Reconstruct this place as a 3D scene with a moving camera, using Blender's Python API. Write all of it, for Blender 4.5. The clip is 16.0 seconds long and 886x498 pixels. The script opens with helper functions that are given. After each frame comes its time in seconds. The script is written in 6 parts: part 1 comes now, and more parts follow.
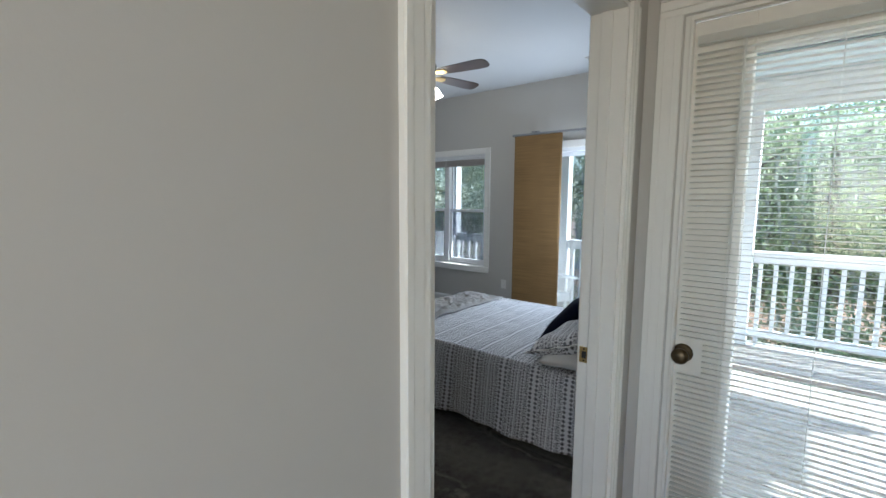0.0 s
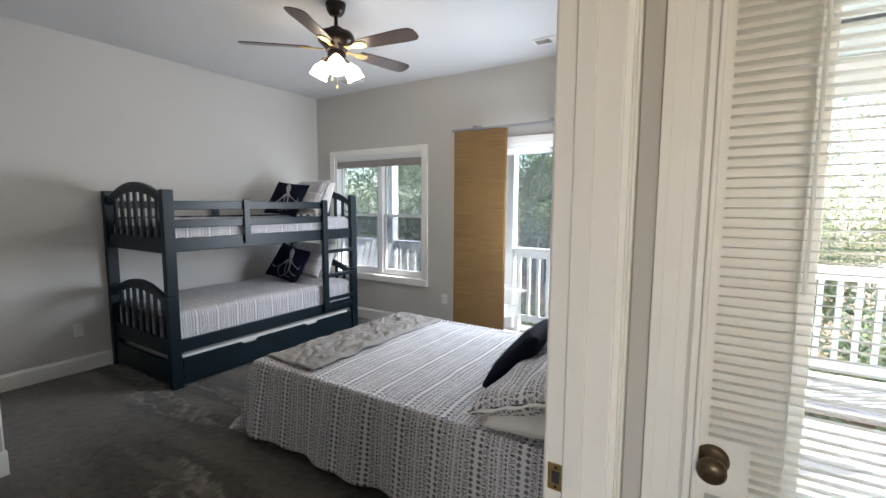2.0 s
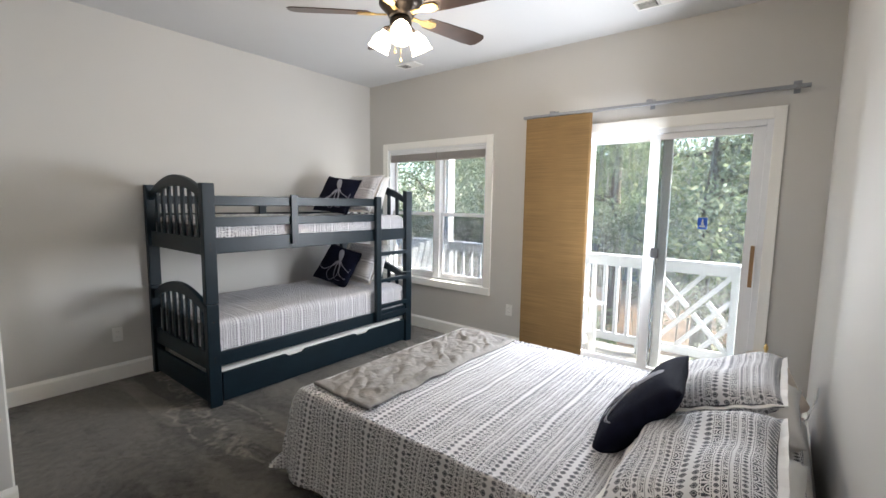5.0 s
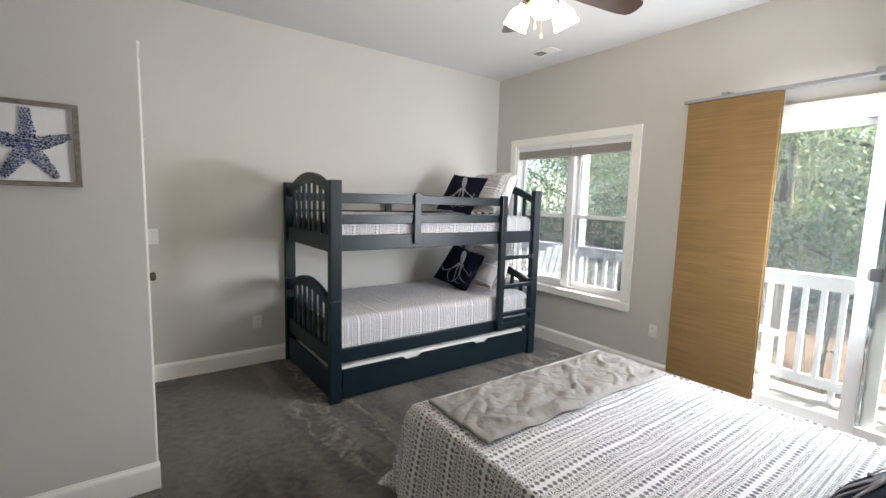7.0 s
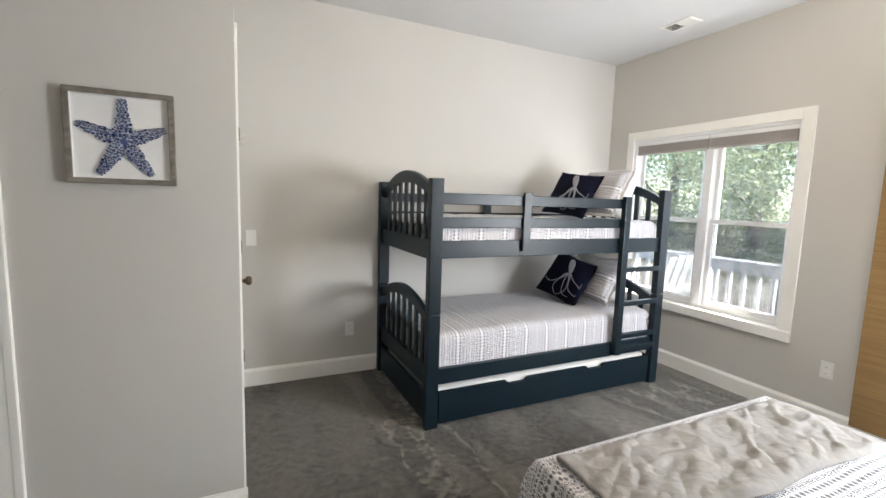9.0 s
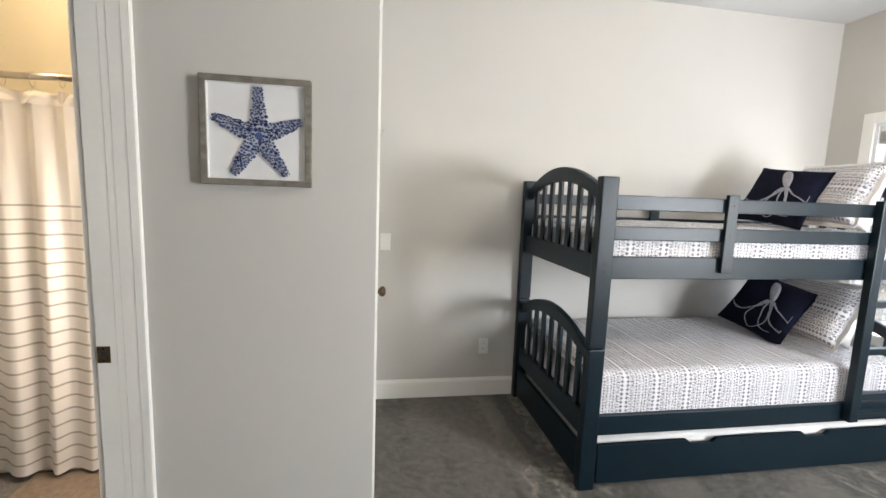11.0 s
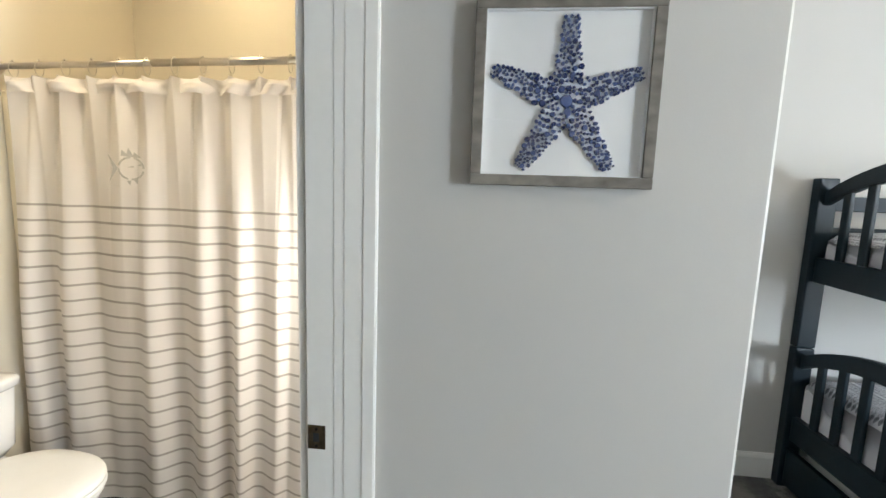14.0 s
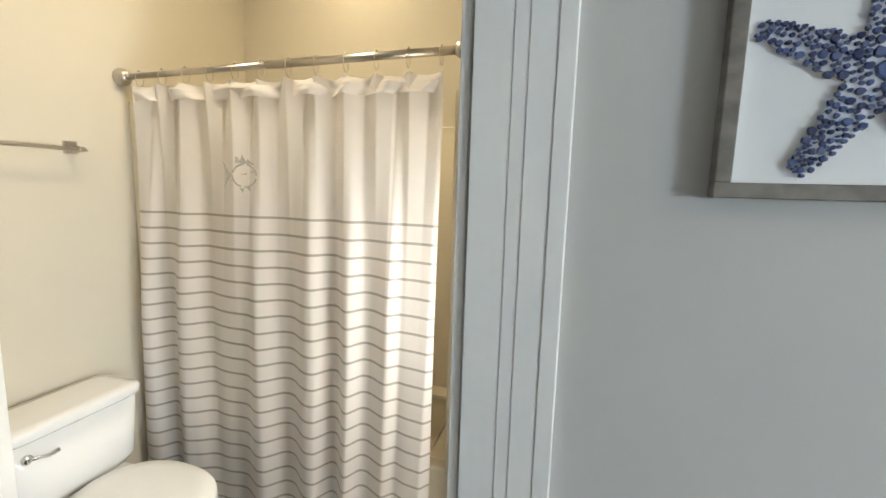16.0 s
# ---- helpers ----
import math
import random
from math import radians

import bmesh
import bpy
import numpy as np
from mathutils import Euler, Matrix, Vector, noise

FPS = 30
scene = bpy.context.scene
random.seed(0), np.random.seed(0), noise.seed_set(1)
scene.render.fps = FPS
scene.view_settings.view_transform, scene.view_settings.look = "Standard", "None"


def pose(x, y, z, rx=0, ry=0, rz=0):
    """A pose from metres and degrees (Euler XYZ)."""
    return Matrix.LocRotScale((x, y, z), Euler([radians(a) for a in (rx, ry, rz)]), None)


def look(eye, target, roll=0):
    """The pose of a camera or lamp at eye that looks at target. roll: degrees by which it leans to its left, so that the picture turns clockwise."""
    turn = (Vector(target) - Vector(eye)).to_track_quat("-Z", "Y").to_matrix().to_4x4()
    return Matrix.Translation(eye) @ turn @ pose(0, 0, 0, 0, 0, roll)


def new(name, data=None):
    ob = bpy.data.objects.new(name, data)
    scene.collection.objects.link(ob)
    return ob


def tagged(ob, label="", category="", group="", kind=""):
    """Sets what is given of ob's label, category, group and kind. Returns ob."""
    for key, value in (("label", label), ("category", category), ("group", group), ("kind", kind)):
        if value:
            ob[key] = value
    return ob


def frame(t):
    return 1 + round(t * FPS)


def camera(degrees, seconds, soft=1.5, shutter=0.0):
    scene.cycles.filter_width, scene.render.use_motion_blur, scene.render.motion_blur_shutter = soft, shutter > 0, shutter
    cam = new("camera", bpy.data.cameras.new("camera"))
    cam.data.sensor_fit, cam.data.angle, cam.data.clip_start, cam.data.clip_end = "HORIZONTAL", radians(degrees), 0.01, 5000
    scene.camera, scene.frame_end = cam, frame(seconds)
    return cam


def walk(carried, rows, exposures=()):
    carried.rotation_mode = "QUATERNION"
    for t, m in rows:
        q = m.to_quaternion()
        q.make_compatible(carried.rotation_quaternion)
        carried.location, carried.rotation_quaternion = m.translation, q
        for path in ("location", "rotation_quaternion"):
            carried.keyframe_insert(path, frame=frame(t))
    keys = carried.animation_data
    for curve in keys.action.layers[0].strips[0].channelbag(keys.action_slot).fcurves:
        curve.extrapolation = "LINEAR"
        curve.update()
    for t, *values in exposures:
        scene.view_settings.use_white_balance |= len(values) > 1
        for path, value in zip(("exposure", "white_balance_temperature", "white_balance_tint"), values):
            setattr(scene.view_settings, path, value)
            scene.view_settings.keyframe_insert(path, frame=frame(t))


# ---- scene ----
cam = camera(91.2, 16.0)

PATH = [
    (0, (-0.057, -0.023, 1.466), (-1.32, 1.513, 1.248), 0.3),
    (0.5, (-0.169, 0.179, 1.476), (-1.36, 1.77, 1.256), 0.3),
    (1, (-0.237, 0.337, 1.473), (-1.355, 1.982, 1.26), 0.1),
    (1.5, (-0.315, 0.505, 1.472), (-1.391, 2.178, 1.266), 0.2),
    (2, (-0.37, 0.629, 1.479), (-1.436, 2.309, 1.276), 0.3),
    (2.5, (-0.45, 0.7, 1.472), (-1.509, 2.384, 1.269), 0.5),
    (3, (-0.569, 0.769, 1.478), (-1.633, 2.45, 1.272), 0.6),
    (3.5, (-0.669, 0.807, 1.473), (-1.742, 2.483, 1.268), 0.7),
    (6, (-0.952, 1.103, 1.479), (-2.375, 2.491, 1.261), 1.2),
    (6.5, (-1.01, 1.149, 1.47), (-2.54, 2.419, 1.253), 1.5),
    (7, (-1.12, 1.172, 1.466), (-2.727, 2.342, 1.244), 1.6),
    (7.5, (-1.259, 1.195, 1.467), (-2.923, 2.28, 1.241), 1.7),
    (8, (-1.367, 1.202, 1.457), (-3.069, 2.228, 1.232), 1.7),
    (10.5, (-1.903, 1.293, 1.47), (-3.835, 1.748, 1.226), 2.0),
    (11, (-2.047, 1.217, 1.475), (-4.004, 1.546, 1.223), 2.1),
    (11.5, (-2.151, 1.127, 1.478), (-4.12, 1.368, 1.218), 2.2),
    (12, (-2.253, 1.05, 1.475), (-4.23, 1.196, 1.213), 2.1),
    (12.5, (-2.41, 0.962, 1.474), (-4.392, 0.997, 1.205), 2.0),
    (13, (-2.522, 0.894, 1.467), (-4.502, 0.818, 1.197), 1.9),
    (13.5, (-2.603, 0.822, 1.455), (-4.579, 0.669, 1.189), 1.9),
    (14, (-2.7, 0.724, 1.463), (-4.672, 0.515, 1.2), 1.9),
    (14.5, (-2.764, 0.626, 1.477), (-4.73, 0.379, 1.206), 1.8),
    (15, (-2.807, 0.559, 1.47), (-4.767, 0.271, 1.198), 1.6),
    (15.5, (-2.862, 0.515, 1.479), (-4.808, 0.144, 1.207), 1.5),
    (16, (-2.888, 0.493, 1.479), (-4.797, -0.039, 1.21), 1.6),
]
EXPOSURES = [(0.0, 2.4, 5350, 7), (1.5, 2.75, 5800, 11), (3.5, 3.25, 6200, 13), (6.5, 3.4, 6300, 12), (8.0, 3.65, 6400, 12), (10.5, 3.98, 6400, 12), (12.5, 4.05, 6050, 9), (14.5, 3.97, 5800, 6), (16.0, 3.82, 5700, 5)]
walk(cam, [(t, look(eye, target, roll)) for t, eye, target, roll in PATH], EXPOSURES)

# ---- light ----
world = bpy.data.worlds.new("sky")
scene.world = world
world.use_nodes = True
_nt = world.node_tree
_sky = _nt.nodes.new("ShaderNodeTexSky")
_sky.sky_type, _sky.sun_disc = "NISHITA", False
SUN_ELEV, SUN_AZ = 38.0, 58.0      # azimuth measured from +y towards +x
_sky.sun_elevation, _sky.sun_rotation = radians(SUN_ELEV), radians(SUN_AZ)
_nt.links.new(_sky.outputs[0], _nt.nodes["Background"].inputs[0])
_nt.nodes["Background"].inputs[1].default_value = 0.15


def lamp(name, kind, power, color, m, **more):
    data = bpy.data.lights.new(name, kind)
    data.energy, data.color = power, color
    if "size" in more:
        data.shape, data.size, data.size_y = "RECTANGLE", more["size"], more["size_y"]
    if "radius" in more:
        data.shadow_soft_size = more["radius"]
    if "angle" in more:
        data.angle = radians(more["angle"])
    ob = new(name, data)
    ob.matrix_world = m
    return ob


_d = Vector((math.sin(radians(SUN_AZ)) * math.cos(radians(SUN_ELEV)), math.cos(radians(SUN_AZ)) * math.cos(radians(SUN_ELEV)), math.sin(radians(SUN_ELEV))))
lamp("sun", "SUN", 3.4, (1.0, 0.93, 0.82), look(_d * 40, (0, 0, 0)), angle=0.6)
FAN = Vector((-2.735, 2.930, 2.88))       # ceiling point above the fan
for k in range(3):
    a = radians(75 + 120 * k)
    lamp("fan_bulb", "POINT", 0.30, (1.0, 0.80, 0.56), pose(FAN.x + 0.13 * math.cos(a), FAN.y + 0.13 * math.sin(a), 2.36), radius=0.035)
lamp("bath_lamp", "AREA", 0.95, (1.0, 0.76, 0.46), pose(-4.02, -0.55, 2.80), size=0.5, size_y=0.3)
lamp("shower_lamp", "AREA", 0.30, (1.0, 0.74, 0.42), pose(-4.78, -0.60, 2.80), size=0.24, size_y=0.24)
# no fixture here: fill added out of view to brighten the lower curtain
lamp("curtain_fill", "AREA", 1.4, (1.0, 0.88, 0.74), look((-3.97, 0.58, 1.30), (-4.42, -0.75, 0.1)), size=0.42, size_y=0.2)
# warm fill added out of view in the hall's back wall, aimed through the doorway
lamp("hall_fill", "AREA", 4.6, (1.0, 0.80, 0.54), look((0.50, -1.64, 1.55), (-0.65, 1.6, 1.0)), size=1.0, size_y=1.3)
# sky light entering by the sliding door and the window
lamp("door_daylight", "AREA", 7.6, (0.93, 0.97, 1.0), look((-1.40, 4.50, 1.38), (-4.6, 2.0, 1.36)), size=0.6, size_y=0.9)
lamp("window_daylight", "AREA", 1.0, (0.95, 0.98, 1.0), look((-4.0, 4.76, 1.34), (-3.6, 1.0, 1.0)), size=1.3, size_y=1.2)

# ---- materials ----
def material(name, color=(0.5, 0.5, 0.5), rough=0.6, metal=0.0, var=0.08, scale=6.0, bump=0.1, bump_scale=80.0, spec=0.5, detail=4.0, fine=0.5, coat=0.0):
    """Paint, wood, metal: a base colour with variation at two scales and fine relief."""
    m = bpy.data.materials.new(name)
    m.use_nodes = True
    nt = m.node_tree
    b = nt.nodes["Principled BSDF"]
    b.inputs["Roughness"].default_value = rough
    b.inputs["Metallic"].default_value = metal
    b.inputs["Specular IOR Level"].default_value = spec
    b.inputs["Coat Weight"].default_value = coat
    tc = nt.nodes.new("ShaderNodeTexCoord")
    n1 = nt.nodes.new("ShaderNodeTexNoise")
    n1.inputs["Scale"].default_value, n1.inputs["Detail"].default_value = scale, detail
    n2 = nt.nodes.new("ShaderNodeTexNoise")
    n2.inputs["Scale"].default_value, n2.inputs["Detail"].default_value = bump_scale, 3.0
    for n in (n1, n2):
        nt.links.new(tc.outputs["Object"], n.inputs["Vector"])
    mix = nt.nodes.new("ShaderNodeMath")
    mix.operation = "MULTIPLY_ADD"
    mix.inputs[1].default_value = fine
    nt.links.new(n2.outputs[0], mix.inputs[0])
    nt.links.new(n1.outputs[0], mix.inputs[2])
    ramp = nt.nodes.new("ShaderNodeMapRange")
    ramp.inputs["From Min"].default_value, ramp.inputs["From Max"].default_value = 0.4, 1.1
    ramp.inputs["To Min"].default_value, ramp.inputs["To Max"].default_value = 1 - var, 1 + var
    nt.links.new(mix.outputs[0], ramp.inputs["Value"])
    vm = nt.nodes.new("ShaderNodeVectorMath")
    vm.operation = "SCALE"
    vm.inputs[0].default_value = color
    nt.links.new(ramp.outputs[0], vm.inputs["Scale"])
    nt.links.new(vm.outputs[0], b.inputs["Base Color"])
    bp = nt.nodes.new("ShaderNodeBump")
    bp.inputs["Strength"].default_value, bp.inputs["Distance"].default_value = bump, 0.003
    nt.links.new(n2.outputs[0], bp.inputs["Height"])
    nt.links.new(bp.outputs[0], b.inputs["Normal"])
    return m


def emit(m, color, strength):
    b = m.node_tree.nodes["Principled BSDF"]
    b.inputs["Emission Color"].default_value = (*color, 1)
    b.inputs["Emission Strength"].default_value = strength
    return m


def glass_material(name, tint=(1, 1, 1), rough=0.0):
    """Thin pane: clear with a mirror-like sheen at grazing angles."""
    m = bpy.data.materials.new(name)
    m.use_nodes = True
    nt = m.node_tree
    nt.nodes.remove(nt.nodes["Principled BSDF"])
    tr = nt.nodes.new("ShaderNodeBsdfTransparent")
    tr.inputs[0].default_value = (*tint, 1)
    gl = nt.nodes.new("ShaderNodeBsdfGlossy")
    gl.inputs["Roughness"].default_value = rough
    lw = nt.nodes.new("ShaderNodeLayerWeight")
    pw = nt.nodes.new("ShaderNodeMath")
    pw.operation = "POWER"
    pw.inputs[1].default_value = 5.0
    fr = nt.nodes.new("ShaderNodeMath")
    fr.operation = "MULTIPLY_ADD"
    fr.inputs[1].default_value, fr.inputs[2].default_value = 0.9, 0.035
    nt.links.new(lw.outputs["Facing"], pw.inputs[0])
    nt.links.new(pw.outputs[0], fr.inputs[0])
    mx = nt.nodes.new("ShaderNodeMixShader")
    nt.links.new(fr.outputs[0], mx.inputs[0])
    nt.links.new(tr.outputs[0], mx.inputs[1])
    nt.links.new(gl.outputs[0], mx.inputs[2])
    nt.links.new(mx.outputs[0], nt.nodes["Material Output"].inputs[0])
    return m


class Nodes:
    """Short hand for node arithmetic."""
    def __init__(self, m):
        self.nt = m.node_tree
        self.b = self.nt.nodes["Principled BSDF"]

    def op(self, kind, a, b=0.0, c=0.0):
        n = self.nt.nodes.new("ShaderNodeMath")
        n.operation = kind
        for i, v in enumerate((a, b, c)):
            if isinstance(v, (int, float)):
                n.inputs[i].default_value = v
            else:
                self.nt.links.new(v, n.inputs[i])
        return n.outputs[0]

    def noise(self, vec, scale, detail=3.0, dims="3D"):
        n = self.nt.nodes.new("ShaderNodeTexNoise")
        n.noise_dimensions = dims
        n.inputs["Scale"].default_value, n.inputs["Detail"].default_value = scale, detail
        if vec is not None:
            self.nt.links.new(vec, n.inputs["W" if dims == "1D" else "Vector"])
        return n.outputs[0]

    def white(self, w):
        n = self.nt.nodes.new("ShaderNodeTexWhiteNoise")
        n.noise_dimensions = "1D"
        self.nt.links.new(w, n.inputs["W"])
        return n.outputs["Value"]

    def uv(self):
        n = self.nt.nodes.new("ShaderNodeUVMap")
        s = self.nt.nodes.new("ShaderNodeSeparateXYZ")
        self.nt.links.new(n.outputs[0], s.inputs[0])
        return n.outputs[0], s.outputs[0], s.outputs[1]

    def obj(self):
        n = self.nt.nodes.new("ShaderNodeTexCoord")
        return n.outputs["Object"]

    def mapped(self, vec, scale):
        n = self.nt.nodes.new("ShaderNodeMapping")
        n.inputs["Scale"].default_value = scale
        self.nt.links.new(vec, n.inputs[0])
        return n.outputs[0]

    def mix(self, fac, a, b):
        n = self.nt.nodes.new("ShaderNodeMix")
        n.data_type = "RGBA"
        self.nt.links.new(fac, n.inputs[0])
        for i, v in ((6, a), (7, b)):
            if isinstance(v, tuple):
                n.inputs[i].default_value = (*v, 1)
            else:
                self.nt.links.new(v, n.inputs[i])
        return n.outputs[2]

    def color(self, c):
        self.nt.links.new(c, self.b.inputs["Base Color"])

    def bump(self, h, strength, dist):
        n = self.nt.nodes.new("ShaderNodeBump")
        n.inputs["Strength"].default_value, n.inputs["Distance"].default_value = strength, dist
        self.nt.links.new(h, n.inputs["Height"])
        self.nt.links.new(n.outputs[0], self.b.inputs["Normal"])


def bare(name, rough=0.8, sheen=0.0, spec=0.3):
    m = bpy.data.materials.new(name)
    m.use_nodes = True
    n = Nodes(m)
    n.b.inputs["Roughness"].default_value = rough
    n.b.inputs["Sheen Weight"].default_value = sheen
    n.b.inputs["Specular IOR Level"].default_value = spec
    return m, n


def fabric_pattern(name, dark, light, period=0.29, phase=0.0, strength=0.8):
    """Block-printed cotton: a repeat of petal rows, scallops, dotted and plain lines between white stripes, across u."""
    m, n = bare(name, 0.9, 0.15, 0.15)
    vec, u, v = n.uv()
    wav = n.noise(n.mapped(vec, (6.0, 6.0, 6.0)), 1.0, 2.0)
    u = n.op("ADD", u, n.op("MULTIPLY_ADD", wav, 0.012, -0.006))
    v = n.op("ADD", v, n.op("MULTIPLY", n.noise(n.mapped(vec, (30.0, 30.0, 30.0)), 1.0, 2.0), 0.012))
    full = n.op("FRACT", n.op("ADD", n.op("DIVIDE", u, period), 0.5 - phase + 20.0))
    off = n.op("MULTIPLY", n.op("SUBTRACT", full, 0.5), period)      # metres from the white stripe
    side = n.op("GREATER_THAN", off, 0.0)
    q = n.op("ABSOLUTE", off)

    def clamp(x):
        return n.op("MINIMUM", n.op("MAXIMUM", x, 0.0), 1.0)

    def within(a, b):
        return n.op("MULTIPLY", n.op("GREATER_THAN", q, a), n.op("LESS_THAN", q, b))

    def cell(pitch, shift=0.0):
        f = n.op("FRACT", n.op("ADD", n.op("DIVIDE", v, pitch), shift))
        return n.op("ABSOLUTE", n.op("SUBTRACT", f, 0.5))               # 0 in the middle of a motif, 0.5 between two

    def petals(a, b, pitch, shift, flip):
        t = n.op("DIVIDE", n.op("SUBTRACT", q, a), b - a)
        if flip:
            t = n.op("SUBTRACT", 1.0, t)
        w = n.op("MULTIPLY_ADD", n.op("SINE", n.op("MULTIPLY", t, 3.0)), 0.34, 0.03)
        d = n.op("SUBTRACT", w, cell(pitch, shift))
        rim = n.op("SUBTRACT", 1.0, n.op("MULTIPLY", n.op("ABSOLUTE", n.op("SUBTRACT", d, 0.08)), 6.5))
        core = n.op("MULTIPLY", n.op("SUBTRACT", d, 0.15), 9.0)
        return n.op("MULTIPLY", clamp(n.op("MAXIMUM", rim, core)), within(a, b))

    def scallops(a, b, pitch, shift, flip):
        t = n.op("DIVIDE", n.op("SUBTRACT", q, a), b - a)
        if flip:
            t = n.op("SUBTRACT", 1.0, t)
        c = n.op("MULTIPLY", cell(pitch, shift), 2.0)
        r = n.op("SQRT", n.op("ADD", n.op("MULTIPLY", c, c), n.op("MULTIPLY", t, t)))
        rings = n.op("SINE", n.op("MULTIPLY_ADD", r, 16.0, -0.6))
        dots = n.op("SINE", n.op("MULTIPLY", v, 420.0))
        outer = n.op("MULTIPLY", n.op("GREATER_THAN", r, 0.86), n.op("MULTIPLY_ADD", dots, 1.2, 0.3))
        inner = n.op("MULTIPLY", n.op("LESS_THAN", r, 0.88), n.op("MULTIPLY_ADD", rings, 2.4, 0.5))
        return n.op("MULTIPLY", clamp(n.op("ADD", outer, inner)), within(a, b))

    def dotted(a, b, pitch):
        return n.op("MULTIPLY", clamp(n.op("MULTIPLY", n.op("SUBTRACT", 0.34, cell(pitch)), 8.0)), within(a, b))

    k = period / 0.29
    inks = [petals(0.010 * k, 0.040 * k, 0.036 * k, 0.0, False), dotted(0.0435 * k, 0.0475 * k, 0.0145 * k),
            scallops(0.051 * k, 0.079 * k, 0.058 * k, 0.3, True), dotted(0.083 * k, 0.0865 * k, 0.0125 * k),
            petals(0.092 * k, 0.111 * k, 0.026 * k, 0.2, True), n.op("MULTIPLY", within(0.114 * k, 0.116 * k), 0.7),
            scallops(0.120 * k, 0.136 * k, 0.036 * k, 0.0, False),
            n.op("MULTIPLY", n.op("MULTIPLY", within(0.139 * k, 0.143 * k), side), 0.45)]
    ink = inks[0]
    for x in inks[1:]:
        ink = n.op("MAXIMUM", ink, x)
    tear = n.noise(n.mapped(vec, (240.0, 240.0, 240.0)), 1.0, 2.0)
    wear = n.noise(n.mapped(vec, (5.0, 5.0, 5.0)), 1.0, 4.0)
    ink = clamp(n.op("MULTIPLY", ink, n.op("MULTIPLY_ADD", tear, 1.6, 0.40)))
    ink = n.op("MULTIPLY", ink, n.op("MULTIPLY_ADD", wear, 0.5, strength - 0.25))
    n.color(n.mix(ink, light, dark))
    weave = n.noise(n.mapped(vec, (500.0, 500.0, 500.0)), 1.0, 1.0)
    crease = n.noise(n.mapped(vec, (16.0, 9.0, 9.0)), 1.0, 3.0)
    n.bump(n.op("ADD", weave, n.op("MULTIPLY", crease, 3.0)), 0.35, 0.0015)
    return m


def carpet_material():
    """Cut pile: a mottled ground brushed one way or the other in long strokes, with pale ridges where strokes meet."""
    m, n = bare("carpet", 1.0, 0.25, 0.1)
    o = n.obj()
    jag = n.noise(n.mapped(o, (7.0, 9.0, 1.0)), 1.0, 4.0)
    fine = n.noise(n.mapped(o, (26.0, 22.0, 1.0)), 1.0, 6.0)
    tuft = n.noise(o, 190.0, 2.0)
    turn = n.nt.nodes.new("ShaderNodeMapping")
    turn.inputs["Rotation"].default_value = (0, 0, radians(-6))
    turn.inputs["Scale"].default_value = (0.42, 1.9, 1.0)
    n.nt.links.new(o, turn.inputs[0])
    lane = n.op("MULTIPLY_ADD", jag, 0.16, n.noise(turn.outputs[0], 1.0, 1.5))

    def clamp(x):
        return n.op("MINIMUM", n.op("MAXIMUM", x, 0.0), 1.0)

    brushed = clamp(n.op("MULTIPLY_ADD", lane, 14.0, -8.1))
    ridge = n.op("SUBTRACT", 1.0, n.op("MULTIPLY", n.op("ABSOLUTE", n.op("SUBTRACT", lane, 0.50)), 46.0))
    ridge = n.op("MULTIPLY", clamp(ridge), clamp(n.op("MULTIPLY_ADD", fine, 5.0, -1.7)))
    turn2 = n.nt.nodes.new("ShaderNodeMapping")
    turn2.inputs["Rotation"].default_value = (0, 0, radians(38))
    turn2.inputs["Scale"].default_value = (0.9, 4.2, 1.0)
    n.nt.links.new(o, turn2.inputs[0])
    cross = n.op("MULTIPLY_ADD", fine, 0.10, n.noise(turn2.outputs[0], 1.0, 1.0))
    scuff = clamp(n.op("MULTIPLY_ADD", cross, 16.0, -10.6))
    f = n.op("MULTIPLY_ADD", brushed, 0.26, n.op("MULTIPLY_ADD", tuft, 0.42, -0.18))
    f = n.op("ADD", f, n.op("MULTIPLY_ADD", fine, 0.80, -0.32))
    f = n.op("ADD", f, n.op("ADD", n.op("MULTIPLY", ridge, 0.60), n.op("MULTIPLY", scuff, 0.26)))
    n.color(n.mix(clamp(f), (0.034, 0.031, 0.025), (0.255, 0.230, 0.192)))
    n.bump(n.op("ADD", n.op("MULTIPLY", tuft, 0.9), n.op("MULTIPLY", fine, 0.7)), 0.8, 0.014)
    return m


def grain_material(name, dark, light, scale=(3.0, 60.0, 3.0), rough=0.5, bump=0.15):
    """Wood or woven grass with fibres along one axis."""
    m, n = bare(name, rough, 0.0, 0.4)
    o = n.obj()
    fib = n.noise(n.mapped(o, scale), 1.0, 5.0)
    big = n.noise(o, 2.5, 3.0)
    f = n.op("MINIMUM", n.op("MAXIMUM", n.op("MULTIPLY_ADD", n.op("ADD", fib, n.op("MULTIPLY", big, 0.5)), 2.2, -1.15), 0.0), 1.0)
    n.color(n.mix(f, dark, light))
    n.bump(fib, bump, 0.002)
    return m


